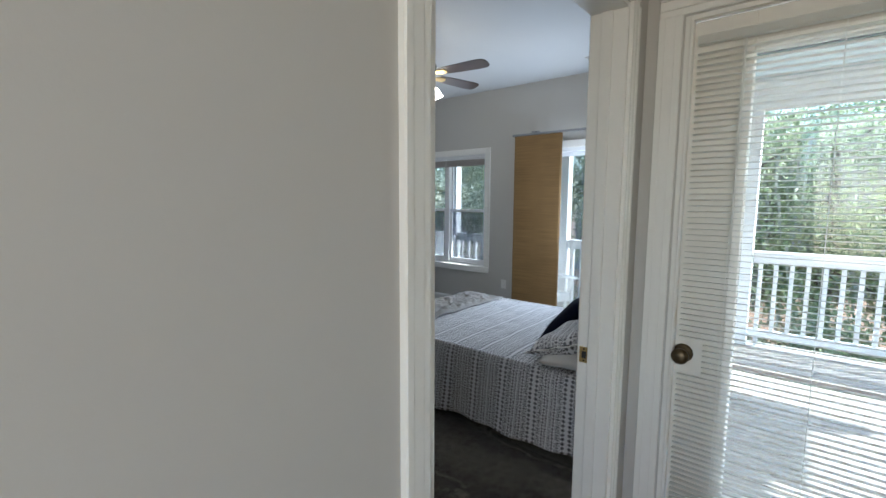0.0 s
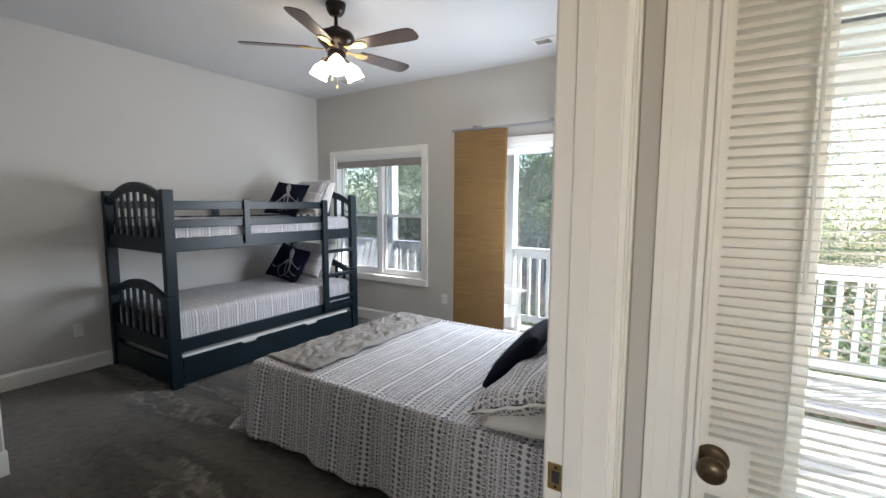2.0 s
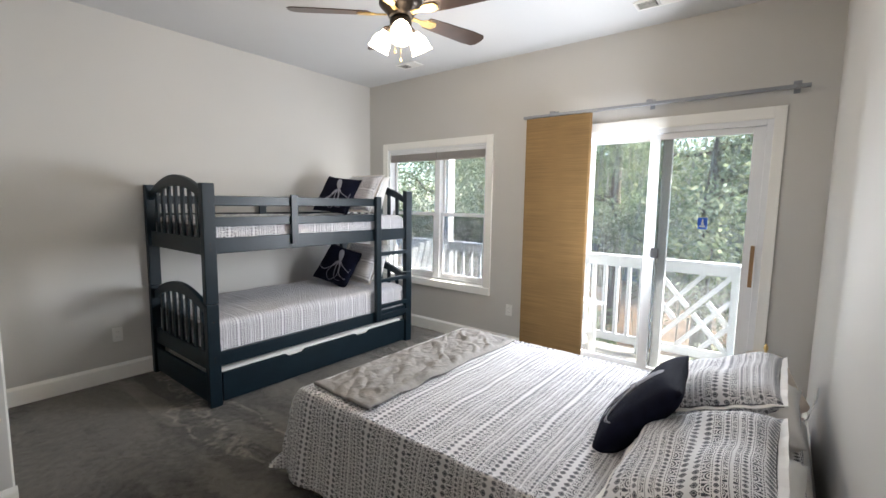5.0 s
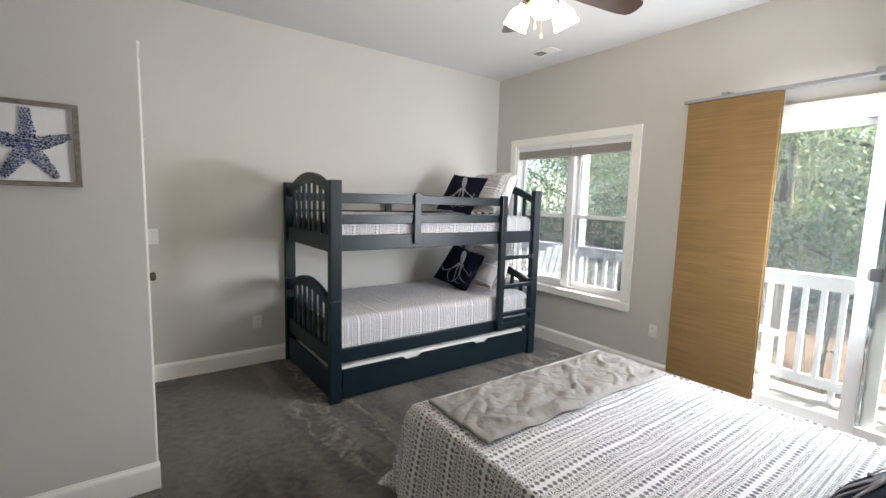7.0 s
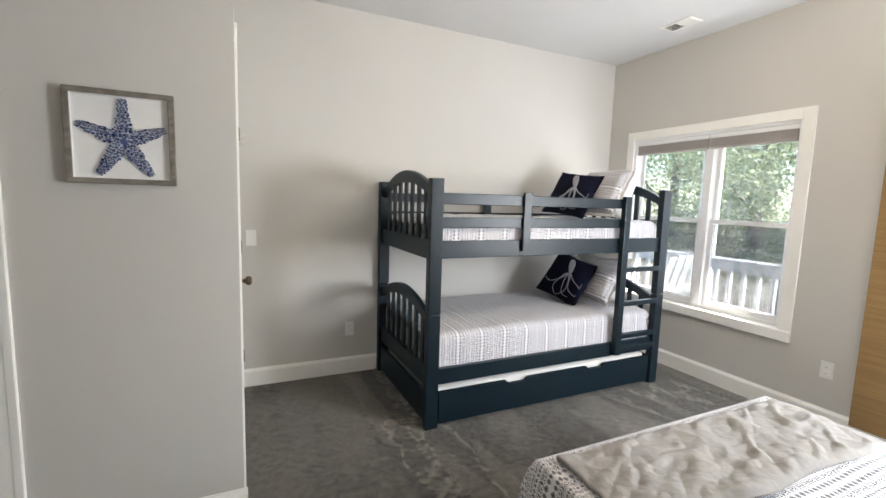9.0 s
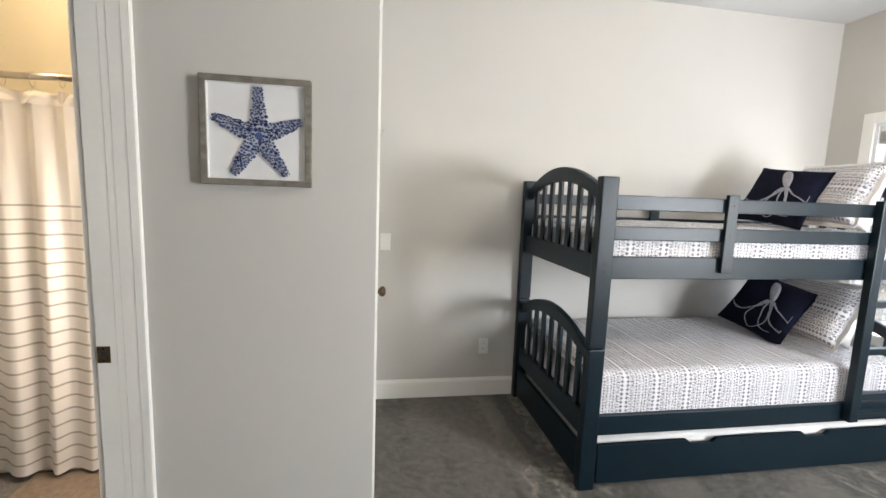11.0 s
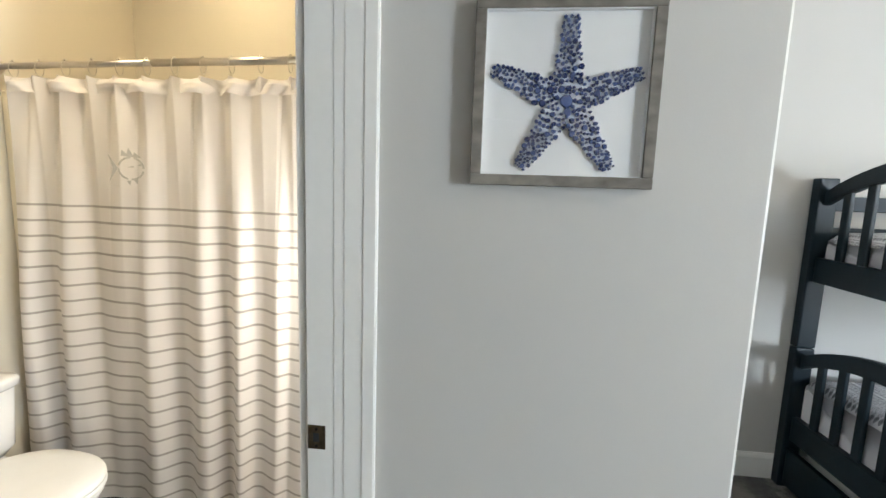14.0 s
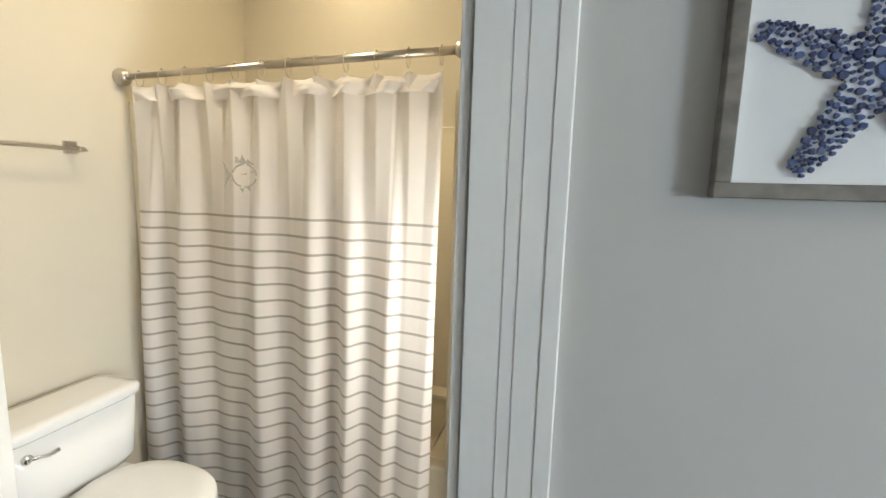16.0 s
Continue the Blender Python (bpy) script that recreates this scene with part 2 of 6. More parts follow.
def leaf_material(name, a, b):
    """Leaves that let light through."""
    m, n = bare(name, 0.55, 0.0, 0.4)
    g = n.nt.nodes.new("ShaderNodeNewGeometry")
    c = n.mix(g.outputs["Random Per Island"], a, b)
    n.color(c)
    tl = n.nt.nodes.new("ShaderNodeBsdfTranslucent")
    n.nt.links.new(c, tl.inputs[0])
    mx = n.nt.nodes.new("ShaderNodeMixShader")
    mx.inputs[0].default_value = 0.5
    n.nt.links.new(n.b.outputs[0], mx.inputs[1])
    n.nt.links.new(tl.outputs[0], mx.inputs[2])
    n.nt.links.new(mx.outputs[0], n.nt.nodes["Material Output"].inputs[0])
    return m


def see_through(m, color, share):
    """Thin cloth or plastic that lets some light through."""
    t = m.node_tree
    tl = t.nodes.new("ShaderNodeBsdfTranslucent")
    tl.inputs[0].default_value = (*color, 1)
    mx = t.nodes.new("ShaderNodeMixShader")
    mx.inputs[0].default_value = share
    t.links.new(t.nodes["Principled BSDF"].outputs[0], mx.inputs[1])
    t.links.new(tl.outputs[0], mx.inputs[2])
    t.links.new(mx.outputs[0], t.nodes["Material Output"].inputs[0])
    return m


def stripe_material():
    """Shower curtain: white cotton with thin taupe stripes below chest height (z in metres)."""
    m, n = bare("curtain_cotton", 0.85, 0.2, 0.2)
    vec, u, v = n.uv()
    q = n.op("DIVIDE", n.op("ADD", v, 0.5 * 0.0664 - 1.353 + 20 * 0.0664), 0.0664)
    fr = n.op("FRACT", q)
    line = n.op("MULTIPLY", n.op("LESS_THAN", n.op("ABSOLUTE", n.op("SUBTRACT", fr, 0.5)), 0.072), n.op("LESS_THAN", v, 1.40))
    slub = n.noise(n.mapped(vec, (300.0, 40.0, 1.0)), 1.0, 2.0)
    n.color(n.mix(n.op("MULTIPLY", line, n.op("MULTIPLY_ADD", slub, 0.5, 0.6)), (0.82, 0.79, 0.76), (0.25, 0.225, 0.20)))
    n.bump(n.noise(n.mapped(vec, (700.0, 700.0, 1.0)), 1.0, 1.0), 0.15, 0.0008)
    see_through(m, (0.86, 0.80, 0.74), 0.25)
    return m


WALL = material("wall_paint", (0.57, 0.555, 0.525), 0.75, var=0.03, scale=1.2, bump=0.06, bump_scale=180, spec=0.3, fine=0.15)
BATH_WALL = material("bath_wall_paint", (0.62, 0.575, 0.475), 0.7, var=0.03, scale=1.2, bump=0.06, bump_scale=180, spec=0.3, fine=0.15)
CEIL = material("ceiling_paint", (0.64, 0.64, 0.64), 0.9, var=0.03, scale=1.5, bump=0.1, bump_scale=120, spec=0.2, fine=0.2)
TRIM = material("trim_paint", (0.85, 0.84, 0.80), 0.38, var=0.03, scale=3, bump=0.05, bump_scale=60)
DOOR_PAINT = material("door_paint", (0.78, 0.76, 0.71), 0.4, var=0.03, scale=3, bump=0.06, bump_scale=60)
VINYL = material("window_vinyl", (0.80, 0.81, 0.82), 0.35, var=0.02, scale=3, bump=0.03)
CARPET = carpet_material()
NAVY = material("navy_lacquer", (0.0035, 0.0115, 0.018), 0.38, var=0.25, scale=7, bump=0.08, bump_scale=60, spec=0.32)
PRINT = fabric_pattern("block_print", (0.060, 0.064, 0.08), (0.74, 0.73, 0.74), 0.21, 0.19, 1.02)
PRINT_SOFT = fabric_pattern("faded_block_print", (0.11, 0.11, 0.13), (0.70, 0.69, 0.71), 0.18, 0.2, 1.05)
LINEN = material("white_linen", (0.78, 0.76, 0.73), 0.9, var=0.04, scale=8, bump=0.3, bump_scale=300, spec=0.15)
THROW = material("grey_fleece", (0.30, 0.285, 0.27), 1.0, var=0.12, scale=30, bump=1.0, bump_scale=55, spec=0.1)
NAVY_CLOTH = material("navy_cotton", (0.006, 0.007, 0.017), 0.95, var=0.3, scale=20, bump=0.5, bump_scale=400, spec=0.12)
GLASS = glass_material("pane_glass", (0.97, 0.985, 0.98))
# the tint is there to dim the overbright view outside
TINTED = glass_material("tinted_pane_glass", (0.66, 0.68, 0.68))
_t = TINTED.node_tree
_out = _t.nodes["Material Output"]
_veil = _t.nodes.new("ShaderNodeBsdfTranslucent")        # pale haze over the view outside, put into the pane
_veil.inputs[0].default_value = (0.85, 0.88, 0.88, 1)
_mx = _t.nodes.new("ShaderNodeMixShader")
_mx.inputs[0].default_value = 0.035
_t.links.new(_out.inputs[0].links[0].from_socket, _mx.inputs[1])
_t.links.new(_veil.outputs[0], _mx.inputs[2])
_t.links.new(_mx.outputs[0], _out.inputs[0])
PICTURE_GLASS = glass_material("picture_glass", (1, 1, 1))
GRASSCLOTH = grain_material("woven_grass", (0.185, 0.110, 0.040), (0.275, 0.166, 0.064), (2.5, 2.5, 160.0), 0.75, 0.5)
FRAME_WOOD = grain_material("grey_washed_wood", (0.13, 0.115, 0.095), (0.25, 0.23, 0.195), (4.0, 25.0, 40.0), 0.6, 0.3)
HANDLE_WOOD = grain_material("oak", (0.20, 0.11, 0.05), (0.36, 0.22, 0.11), (30.0, 30.0, 4.0), 0.5, 0.1)
BLADE_WOOD = grain_material("walnut_blade", (0.028, 0.016, 0.011), (0.065, 0.038, 0.027), (6.0, 6.0, 6.0), 0.3, 0.1)
BRONZE = material("oil_rubbed_bronze", (0.030, 0.022, 0.016), 0.35, 0.7, var=0.3, scale=25, bump=0.1)
BRASS = material("aged_brass", (0.72, 0.52, 0.22), 0.38, 1.0, var=0.3, scale=40, bump=0.1)
ANTIQUE = material("antique_brass", (0.12, 0.09, 0.055), 0.35, 0.9, var=0.35, scale=40, bump=0.1)
NICKEL = material("brushed_nickel", (0.55, 0.52, 0.47), 0.28, 1.0, var=0.06, scale=30, bump=0.05)
CHROME = material("chrome", (0.72, 0.72, 0.72), 0.08, 1.0, var=0.02, scale=10, bump=0.0)
STEEL = material("grey_track_metal", (0.30, 0.31, 0.33), 0.45, 0.6, var=0.1, scale=20, bump=0.05)
PORCELAIN = material("porcelain", (0.80, 0.79, 0.77), 0.08, var=0.015, scale=3, bump=0.0, coat=0.5)
ACRYLIC = material("tub_acrylic", (0.80, 0.74, 0.60), 0.2, var=0.02, scale=3, bump=0.0)
PLASTIC = material("white_plastic", (0.78, 0.77, 0.74), 0.35, var=0.02, scale=10, bump=0.02)
SLOT = material("dark_slot", (0.03, 0.03, 0.03), 0.7, var=0.1)
CURTAIN = stripe_material()
LINER = see_through(material("curtain_liner", (0.78, 0.76, 0.70), 0.5, var=0.03, scale=8, bump=0.1), (0.85, 0.80, 0.70), 0.5)
DECK_PAINT = material("white_deck_paint", (0.80, 0.80, 0.79), 0.5, var=0.04, scale=6, bump=0.1)
DECK_WOOD = grain_material("weathered_deck", (0.30, 0.27, 0.23), (0.46, 0.42, 0.37), (3.0, 40.0, 40.0), 0.8, 0.4)
SIDING = material("pale_siding", (0.72, 0.73, 0.70), 0.7, var=0.05, scale=4, bump=0.1)
BARK = material("bark", (0.11, 0.085, 0.065), 0.95, var=0.4, scale=9, bump=1.0, bump_scale=30)
LEAF = leaf_material("oak_leaf", (0.11, 0.16, 0.07), (0.36, 0.41, 0.21))
LEAF_PALE = leaf_material("pale_leaf", (0.16, 0.21, 0.11), (0.46, 0.48, 0.30))
MOSS = leaf_material("hanging_moss", (0.20, 0.21, 0.17), (0.36, 0.36, 0.30))
STRAW = material("pine_straw_ground", (0.20, 0.125, 0.075), 0.95, var=0.45, scale=1.5, bump=1.0, bump_scale=25)
ROOF = material("roof_shingle", (0.10, 0.095, 0.09), 0.9, var=0.3, scale=8, bump=0.6)
HOUSE_WALL = material("grey_house_wall", (0.20, 0.22, 0.25), 0.8, var=0.1, scale=4, bump=0.2)
CARD = material("white_card", (0.80, 0.80, 0.79), 0.8, var=0.02, scale=4, bump=0.0)
FROST = emit(material("lit_frosted_glass", (0.85, 0.82, 0.76), 0.4, var=0.02, bump=0.0), (1.0, 0.84, 0.62), 1.8)

# ---- building tools ----
def mesh_object(name, bm, mat, smooth=False):
    me = bpy.data.meshes.new(name)
    bm.normal_update()
    bm.to_mesh(me)
    bm.free()
    me.materials.append(mat)
    if smooth:
        me.polygons.foreach_set("use_smooth", [True] * len(me.polygons))
    return new(name, me)


def world_place(ob):
    p = Vector(ob.location)
    while ob.parent:
        ob = ob.parent
        p += ob.location
    return p


def part(name, bm, mat, parent, label="", smooth=False):
    """A bmesh in world coordinates as one mesh object under a thing or a part."""
    p = world_place(parent)
    bmesh.ops.translate(bm, vec=-p, verts=bm.verts)
    ob = mesh_object(name, bm, mat, smooth)
    ob.parent = parent
    if label:
        tagged(ob, label)
    return ob


def thing(name, at, label, category, group="", kind=""):
    ob = new(name)
    ob.location = at
    ob.empty_display_size = 0.1
    return tagged(ob, label, category, group, kind)


def solid(name, bm, mat, label, category, group="", kind="", smooth=False):
    return tagged(mesh_object(name, bm, mat, smooth), label, category, group, kind)


def structure(name, bm, mat, label, smooth=False):
    return tagged(mesh_object(name, bm, mat, smooth), label, name.split("_")[0], "", "structure")


def box(x0, x1, y0, y1, z0, z1, bevel=0.0, seg=2, bm=None, m=None):
    bm = bm or bmesh.new()
    t = bmesh.new()
    bmesh.ops.create_cube(t, size=1.0)
    for v in t.verts:
        v.co = Vector(((x0 + x1) / 2 + v.co.x * (x1 - x0), (y0 + y1) / 2 + v.co.y * (y1 - y0), (z0 + z1) / 2 + v.co.z * (z1 - z0)))
    if bevel:
        bmesh.ops.bevel(t, geom=t.edges[:], offset=bevel, segments=seg, profile=0.6, affect="EDGES")
    if m is not None:
        bmesh.ops.transform(t, matrix=m, verts=t.verts)
    return join(bm, t)


def join(bm, t):
    me = bpy.data.meshes.new("tmp")
    t.to_mesh(me)
    t.free()
    bm.from_mesh(me)
    bpy.data.meshes.remove(me)
    return bm


def tube(points, r, n=10, bm=None, closed=False):
    """A round bar along a polyline; r may be a list."""
    bm = bm or bmesh.new()
    pts = [Vector(p) for p in points]
    rings = []
    up = Vector((0.31, 0.22, 0.93)).normalized()
    for i, p in enumerate(pts):
        a, b = pts[max(i - 1, 0)], pts[min(i + 1, len(pts) - 1)]
        if closed:
            a, b = pts[i - 1], pts[(i + 1) % len(pts)]
        d = (b - a).normalized()
        s = d.cross(up)
        if s.length < 0.05:
            s = d.cross(Vector((1, 0, 0)))
        s.normalize()
        w = s.cross(d)
        rr = r[i] if isinstance(r, (list, tuple)) else r
        rings.append([bm.verts.new(p + rr * (math.cos(2 * math.pi * k / n) * s + math.sin(2 * math.pi * k / n) * w)) for k in range(n)])
    last = len(pts) if closed else len(pts) - 1
    for i in range(last):
        A, B = rings[i], rings[(i + 1) % len(pts)]
        for k in range(n):
            bm.faces.new((A[k], A[(k + 1) % n], B[(k + 1) % n], B[k]))
    if not closed:
        bm.faces.new(rings[0][::-1])
        bm.faces.new(rings[-1])
    bmesh.ops.recalc_face_normals(bm, faces=bm.faces)
    return bm


def lathe(profile, n=24, bm=None, m=None):
    """Turned shape: (radius, height) pairs about z, then placed by m."""
    t = bmesh.new()
    rings = []
    for r, z in profile:
        rings.append([t.verts.new((max(r, 1e-4) * math.cos(2 * math.pi * k / n), max(r, 1e-4) * math.sin(2 * math.pi * k / n), z)) for k in range(n)])
    for A, B in zip(rings, rings[1:]):
        for k in range(n):
            t.faces.new((A[k], A[(k + 1) % n], B[(k + 1) % n], B[k]))
    t.faces.new(rings[0][::-1])
    t.faces.new(rings[-1])
    bmesh.ops.recalc_face_normals(t, faces=t.faces)
    if m is not None:
        bmesh.ops.transform(t, matrix=m, verts=t.verts)
    return join(bm or bmesh.new(), t)


def grid_cloth(f, nu, nv, uvf=None, bm=None, thick=0.0):
    """A sheet: f(u, v) for u, v in 0..1; uvf gives its cloth coordinates in metres."""
    bm = bm or bmesh.new()
    uvl = bm.loops.layers.uv.verify()
    vs = [[bm.verts.new(f(i / nu, j / nv)) for j in range(nv + 1)] for i in range(nu + 1)]
    for i in range(nu):
        for j in range(nv):
            fc = bm.faces.new((vs[i][j], vs[i + 1][j], vs[i + 1][j + 1], vs[i][j + 1]))
            for lp, (a, b) in zip(fc.loops, ((i, j), (i + 1, j), (i + 1, j + 1), (i, j + 1))):
                lp[uvl].uv = uvf(a / nu, b / nv) if uvf else (a / nu, b / nv)
    return bm


def extruded(outline, depth, axis, m=None, bevel=0.0):
    """A flat outline [(a, b)...] given thickness. axis 'x': a->y, b->z."""
    t = bmesh.new()
    def at(a, b, d):
        return (d, a, b) if axis == "x" else (a, d, b) if axis == "y" else (a, b, d)
    f = t.faces.new([t.verts.new(at(a, b, depth[0])) for a, b in outline])
    r = bmesh.ops.extrude_face_region(t, geom=[f])
    dv = Vector(at(0, 0, depth[1] - depth[0]))
    bmesh.ops.translate(t, vec=dv, verts=[v for v in r["geom"] if isinstance(v, bmesh.types.BMVert)])
    bmesh.ops.recalc_face_normals(t, faces=t.faces)
    if bevel:
        sharp = [e for e in t.edges if e.calc_face_angle(0) > 0.6]
        bmesh.ops.bevel(t, geom=sharp, offset=bevel, segments=2, affect="EDGES")
    if m is not None:
        bmesh.ops.transform(t, matrix=m, verts=t.verts)
    return t


def cushion(w, h, t, m, seed=0, edge=0.012, lumps=0.012, n=22):
    """A stuffed cushion: w by h, t thick, flat edge seam, placed by m (local x = width, z = height, y = thickness)."""
    bm = bmesh.new()
    uvl = bm.loops.layers.uv.verify()
    rnd = Vector((seed * 3.7, seed * 1.3, 0))
    sides = []
    for s in (1, -1):
        vs = []
        for i in range(n + 1):
            row = []
            for j in range(n + 1):
                a, b = 2 * i / n - 1, 2 * j / n - 1
                puff = max(0.0, (1 - a ** 4) * (1 - b ** 4)) ** 0.55
                pinch = 1 - 0.07 * (1 - b * b) * abs(a) ** 3
                pinch2 = 1 - 0.07 * (1 - a * a) * abs(b) ** 3
                wob = noise.noise(Vector((a * 1.7, b * 1.7, s * 2.0)) + rnd) * lumps
                p = Vector((a * w / 2 * pinch, s * (edge * 0.5 + (t / 2 - edge * 0.5) * puff) + wob * puff, b * h / 2 * pinch2))
                row.append(bm.verts.new(m @ p))
            vs.append(row)
        sides.append(vs)
        for i in range(n):
            for j in range(n):
                q = (vs[i][j], vs[i + 1][j], vs[i + 1][j + 1], vs[i][j + 1])
                fc = bm.faces.new(q if s < 0 else q[::-1])
                ids = ((i, j), (i + 1, j), (i + 1, j + 1), (i, j + 1))
                for lp, (a, b) in zip(fc.loops, ids if s < 0 else ids[::-1]):
                    lp[uvl].uv = (b / n * h, a / n * w)
    A, B = sides
    ring = [(i, 0) for i in range(n)] + [(n, j) for j in range(n)] + [(n - i, n) for i in range(n)] + [(0, n - j) for j in range(n)]
    for k in range(len(ring)):
        (i, j), (p, q) = ring[k], ring[(k + 1) % len(ring)]
        bm.faces.new((A[i][j], A[p][q], B[p][q], B[i][j]))
    bmesh.ops.recalc_face_normals(bm, faces=bm.faces)
    return bm

# ---- the setting ----
WX, WY, HX0, HX1 = -5.035, 4.785, -0.645, -0.530     # bunk wall, window wall, head wall faces
PX, PY = -3.575, 1.235                               # picture wall face and its end
CH = 2.88
BX0, BX1, BY0, BY1 = -5.10, -3.69, -1.34, 0.62       # bathroom
DOOR_L, DOOR_R, DOOR_H = 0.512, 1.486, 2.10          # bedroom doorway
BATH_L, BATH_R = -1.05, 0.338
EY = 1.690                                           # wall of the outside door
EX0, EX1, EH = -0.405, 0.515, 2.09
WIN = (-4.72, -3.28, 0.585, 2.10)                    # window opening
SLI = (-2.44, -0.96, 0.0, 2.09)                      # sliding door opening


def wall_with_hole(axis, a0, a1, c0, c1, z1, hole=None, holes=()):
    """Wall along an axis from a0 to a1, between c0 and c1 across, with rectangular holes (a0, a1, z0, z1)."""
    bm = bmesh.new()
    holes = sorted(list(holes) + ([hole] if hole else []))
    def put(p, q, z0, zz):
        if q - p > 1e-6 and zz - z0 > 1e-6:
            if axis == "x":
                box(p, q, c0, c1, z0, zz, bm=bm)
            else:
                box(c0, c1, p, q, z0, zz, bm=bm)
    pos = a0
    for h0, h1, z0, zz in holes:
        put(pos, h0, 0, z1)
        put(h0, h1, 0, z0)
        put(h0, h1, zz, z1)
        pos = h1
    put(pos, a1, 0, z1)
    return bm


SOUTH = -1.46
floor_bm = box(WX, HX1 + 0.0, SOUTH, WY, -0.2, 0.0)
structure("floor", floor_bm, CARPET, "dark grey-brown cut-pile bedroom carpet with vacuum marks")
structure("floor_hall", box(HX1 + 0.001, 1.40, -1.6, EY, -0.2, 0.0), CARPET, "dark grey-brown hall carpet")
structure("ceiling", box(WX - 0.15, HX1, SOUTH - 0.15, WY + 0.15, CH, CH + 0.15), CEIL, "white painted bedroom ceiling")
structure("ceiling_hall", box(HX1 + 0.001, 1.55, -1.75, EY + 0.15, 2.70, 2.85), CEIL, "white painted hall ceiling")
structure("wall_west", box(WX - 0.15, WX, PY, WY, -0.2, CH), WALL, "warm grey painted wall behind the bunk bed")
structure("wall_north", wall_with_hole("x", WX - 0.15, HX1, WY, WY + 0.15, CH, holes=[(WIN[0], WIN[1], WIN[2], WIN[3]), (SLI[0], SLI[1], 0.0, SLI[3])]), WALL, "warm grey wall with window and sliding door")
structure("wall_east", wall_with_hole("y", SOUTH, WY, HX0, HX1, CH, (DOOR_L, DOOR_R, 0.0, DOOR_H)), WALL, "warm grey wall with the bedroom doorway")
structure("wall_picture", wall_with_hole("y", SOUTH, PY, PX - 0.115, PX, CH, (BATH_L, BATH_R, 0.0, DOOR_H)), WALL, "warm grey wall with the bathroom doorway")
CD0, CD1 = -4.945, -3.662                              # closet door opening
structure("wall_closet", wall_with_hole("x", WX, PX - 0.1155, PY - 0.115, PY, CH, (CD0, CD1, 0.0, 2.06)), WALL, "warm grey wall with a white panelled door")
structure("wall_south", box(PX - 0.115, HX1, SOUTH - 0.15, SOUTH - 0.001, -0.2, CH), WALL, "warm grey wall behind the walk")
structure("wall_outside_door", wall_with_hole("x", HX1 + 0.001, 1.55, EY, EY + 0.15, 2.70, (EX0, EX1, 0.0, EH)), WALL, "warm grey hall wall with the outside door")
structure("wall_hall_end", box(1.40, 1.55, -1.6, EY - 0.001, -0.2, 2.70), WALL, "warm grey hall end wall")
# the opening is unseen, added to hold the hall's fill lamp
structure("wall_hall_back", wall_with_hole("x", HX1 + 0.001, 1.55, -1.75, -1.601, 2.70, (-0.10, 1.0, 0.85, 2.25)), WALL, "warm grey hall back wall")
# bathroom
VINYL_FLOOR = material("beige_vinyl_floor", (0.46, 0.39, 0.29), 0.4, var=0.12, scale=5, bump=0.1, bump_scale=40)
structure("floor_bathroom", box(BX0, PX - 0.1155, BY0, BY1, -0.2, -0.003), VINYL_FLOOR, "beige vinyl bathroom floor")
structure("ceiling_bathroom", box(BX0 - 0.1, PX - 0.1155, BY0 - 0.1, PY - 0.116, 2.82, 2.87), CEIL, "white bathroom ceiling")
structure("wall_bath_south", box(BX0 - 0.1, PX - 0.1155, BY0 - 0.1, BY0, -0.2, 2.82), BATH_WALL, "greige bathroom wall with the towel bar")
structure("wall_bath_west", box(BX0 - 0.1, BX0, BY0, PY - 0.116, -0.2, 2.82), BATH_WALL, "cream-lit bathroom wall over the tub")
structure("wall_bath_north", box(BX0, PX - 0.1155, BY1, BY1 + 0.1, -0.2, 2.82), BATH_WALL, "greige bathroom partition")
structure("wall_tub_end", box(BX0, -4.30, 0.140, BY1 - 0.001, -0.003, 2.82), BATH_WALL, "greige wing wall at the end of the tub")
structure("trim_closet_back", box(WX - 0.15, PX - 0.1155, BY1 + 0.101, BY1 + 0.12, -0.2, 2.82), WALL, "plain closet back wall")
structure("wall_closet_end", box(WX - 0.15, WX - 0.001, BY1 + 0.12, PY - 0.001, -0.2, CH), WALL, "plain closet end wall")


def baseboard(name, axis, a0, a1, face, out):
    """Painted baseboard 0.135 high with a rounded top edge. out: +1 or -1 across."""
    bm = bmesh.new()
    prof = [(0, 0), (0.015, 0), (0.015, 0.112), (0.011, 0.122), (0.006, 0.128), (0.004, 0.136), (0, 0.136)]
    pts = [(face + out * d, z + 0.001) for d, z in prof]
    A = [bm.verts.new((a0, c, z) if axis == "x" else (c, a0, z)) for c, z in pts]
    B = [bm.verts.new((a1, c, z) if axis == "x" else (c, a1, z)) for c, z in pts]
    for k in range(len(pts)):
        j = (k + 1) % len(pts)
        bm.faces.new((A[k], A[j], B[j], B[k]))
    bm.faces.new(A)
    bm.faces.new(B)
    bmesh.ops.recalc_face_normals(bm, faces=bm.faces)
    return structure(name, bm, TRIM, "white painted wooden baseboard")


baseboard("baseboard_west", "y", PY, WY, WX, 1)
baseboard("baseboard_north_1", "x", WX + 0.016, SLI[0] - 0.07, WY, -1)
baseboard("baseboard_north_2", "x", SLI[1] + 0.07, HX0 - 0.016, WY, -1)
baseboard("baseboard_east_1", "y", DOOR_R + 0.085, WY, HX0, -1)
baseboard("baseboard_east_2", "y", SOUTH, DOOR_L - 0.085, HX0, -1)
baseboard("baseboard_picture", "y", BATH_R + 0.16, PY + 0.015, PX, 1)
baseboard("baseboard_hall", "y", -1.6, DOOR_L - 0.085, HX1, 1)


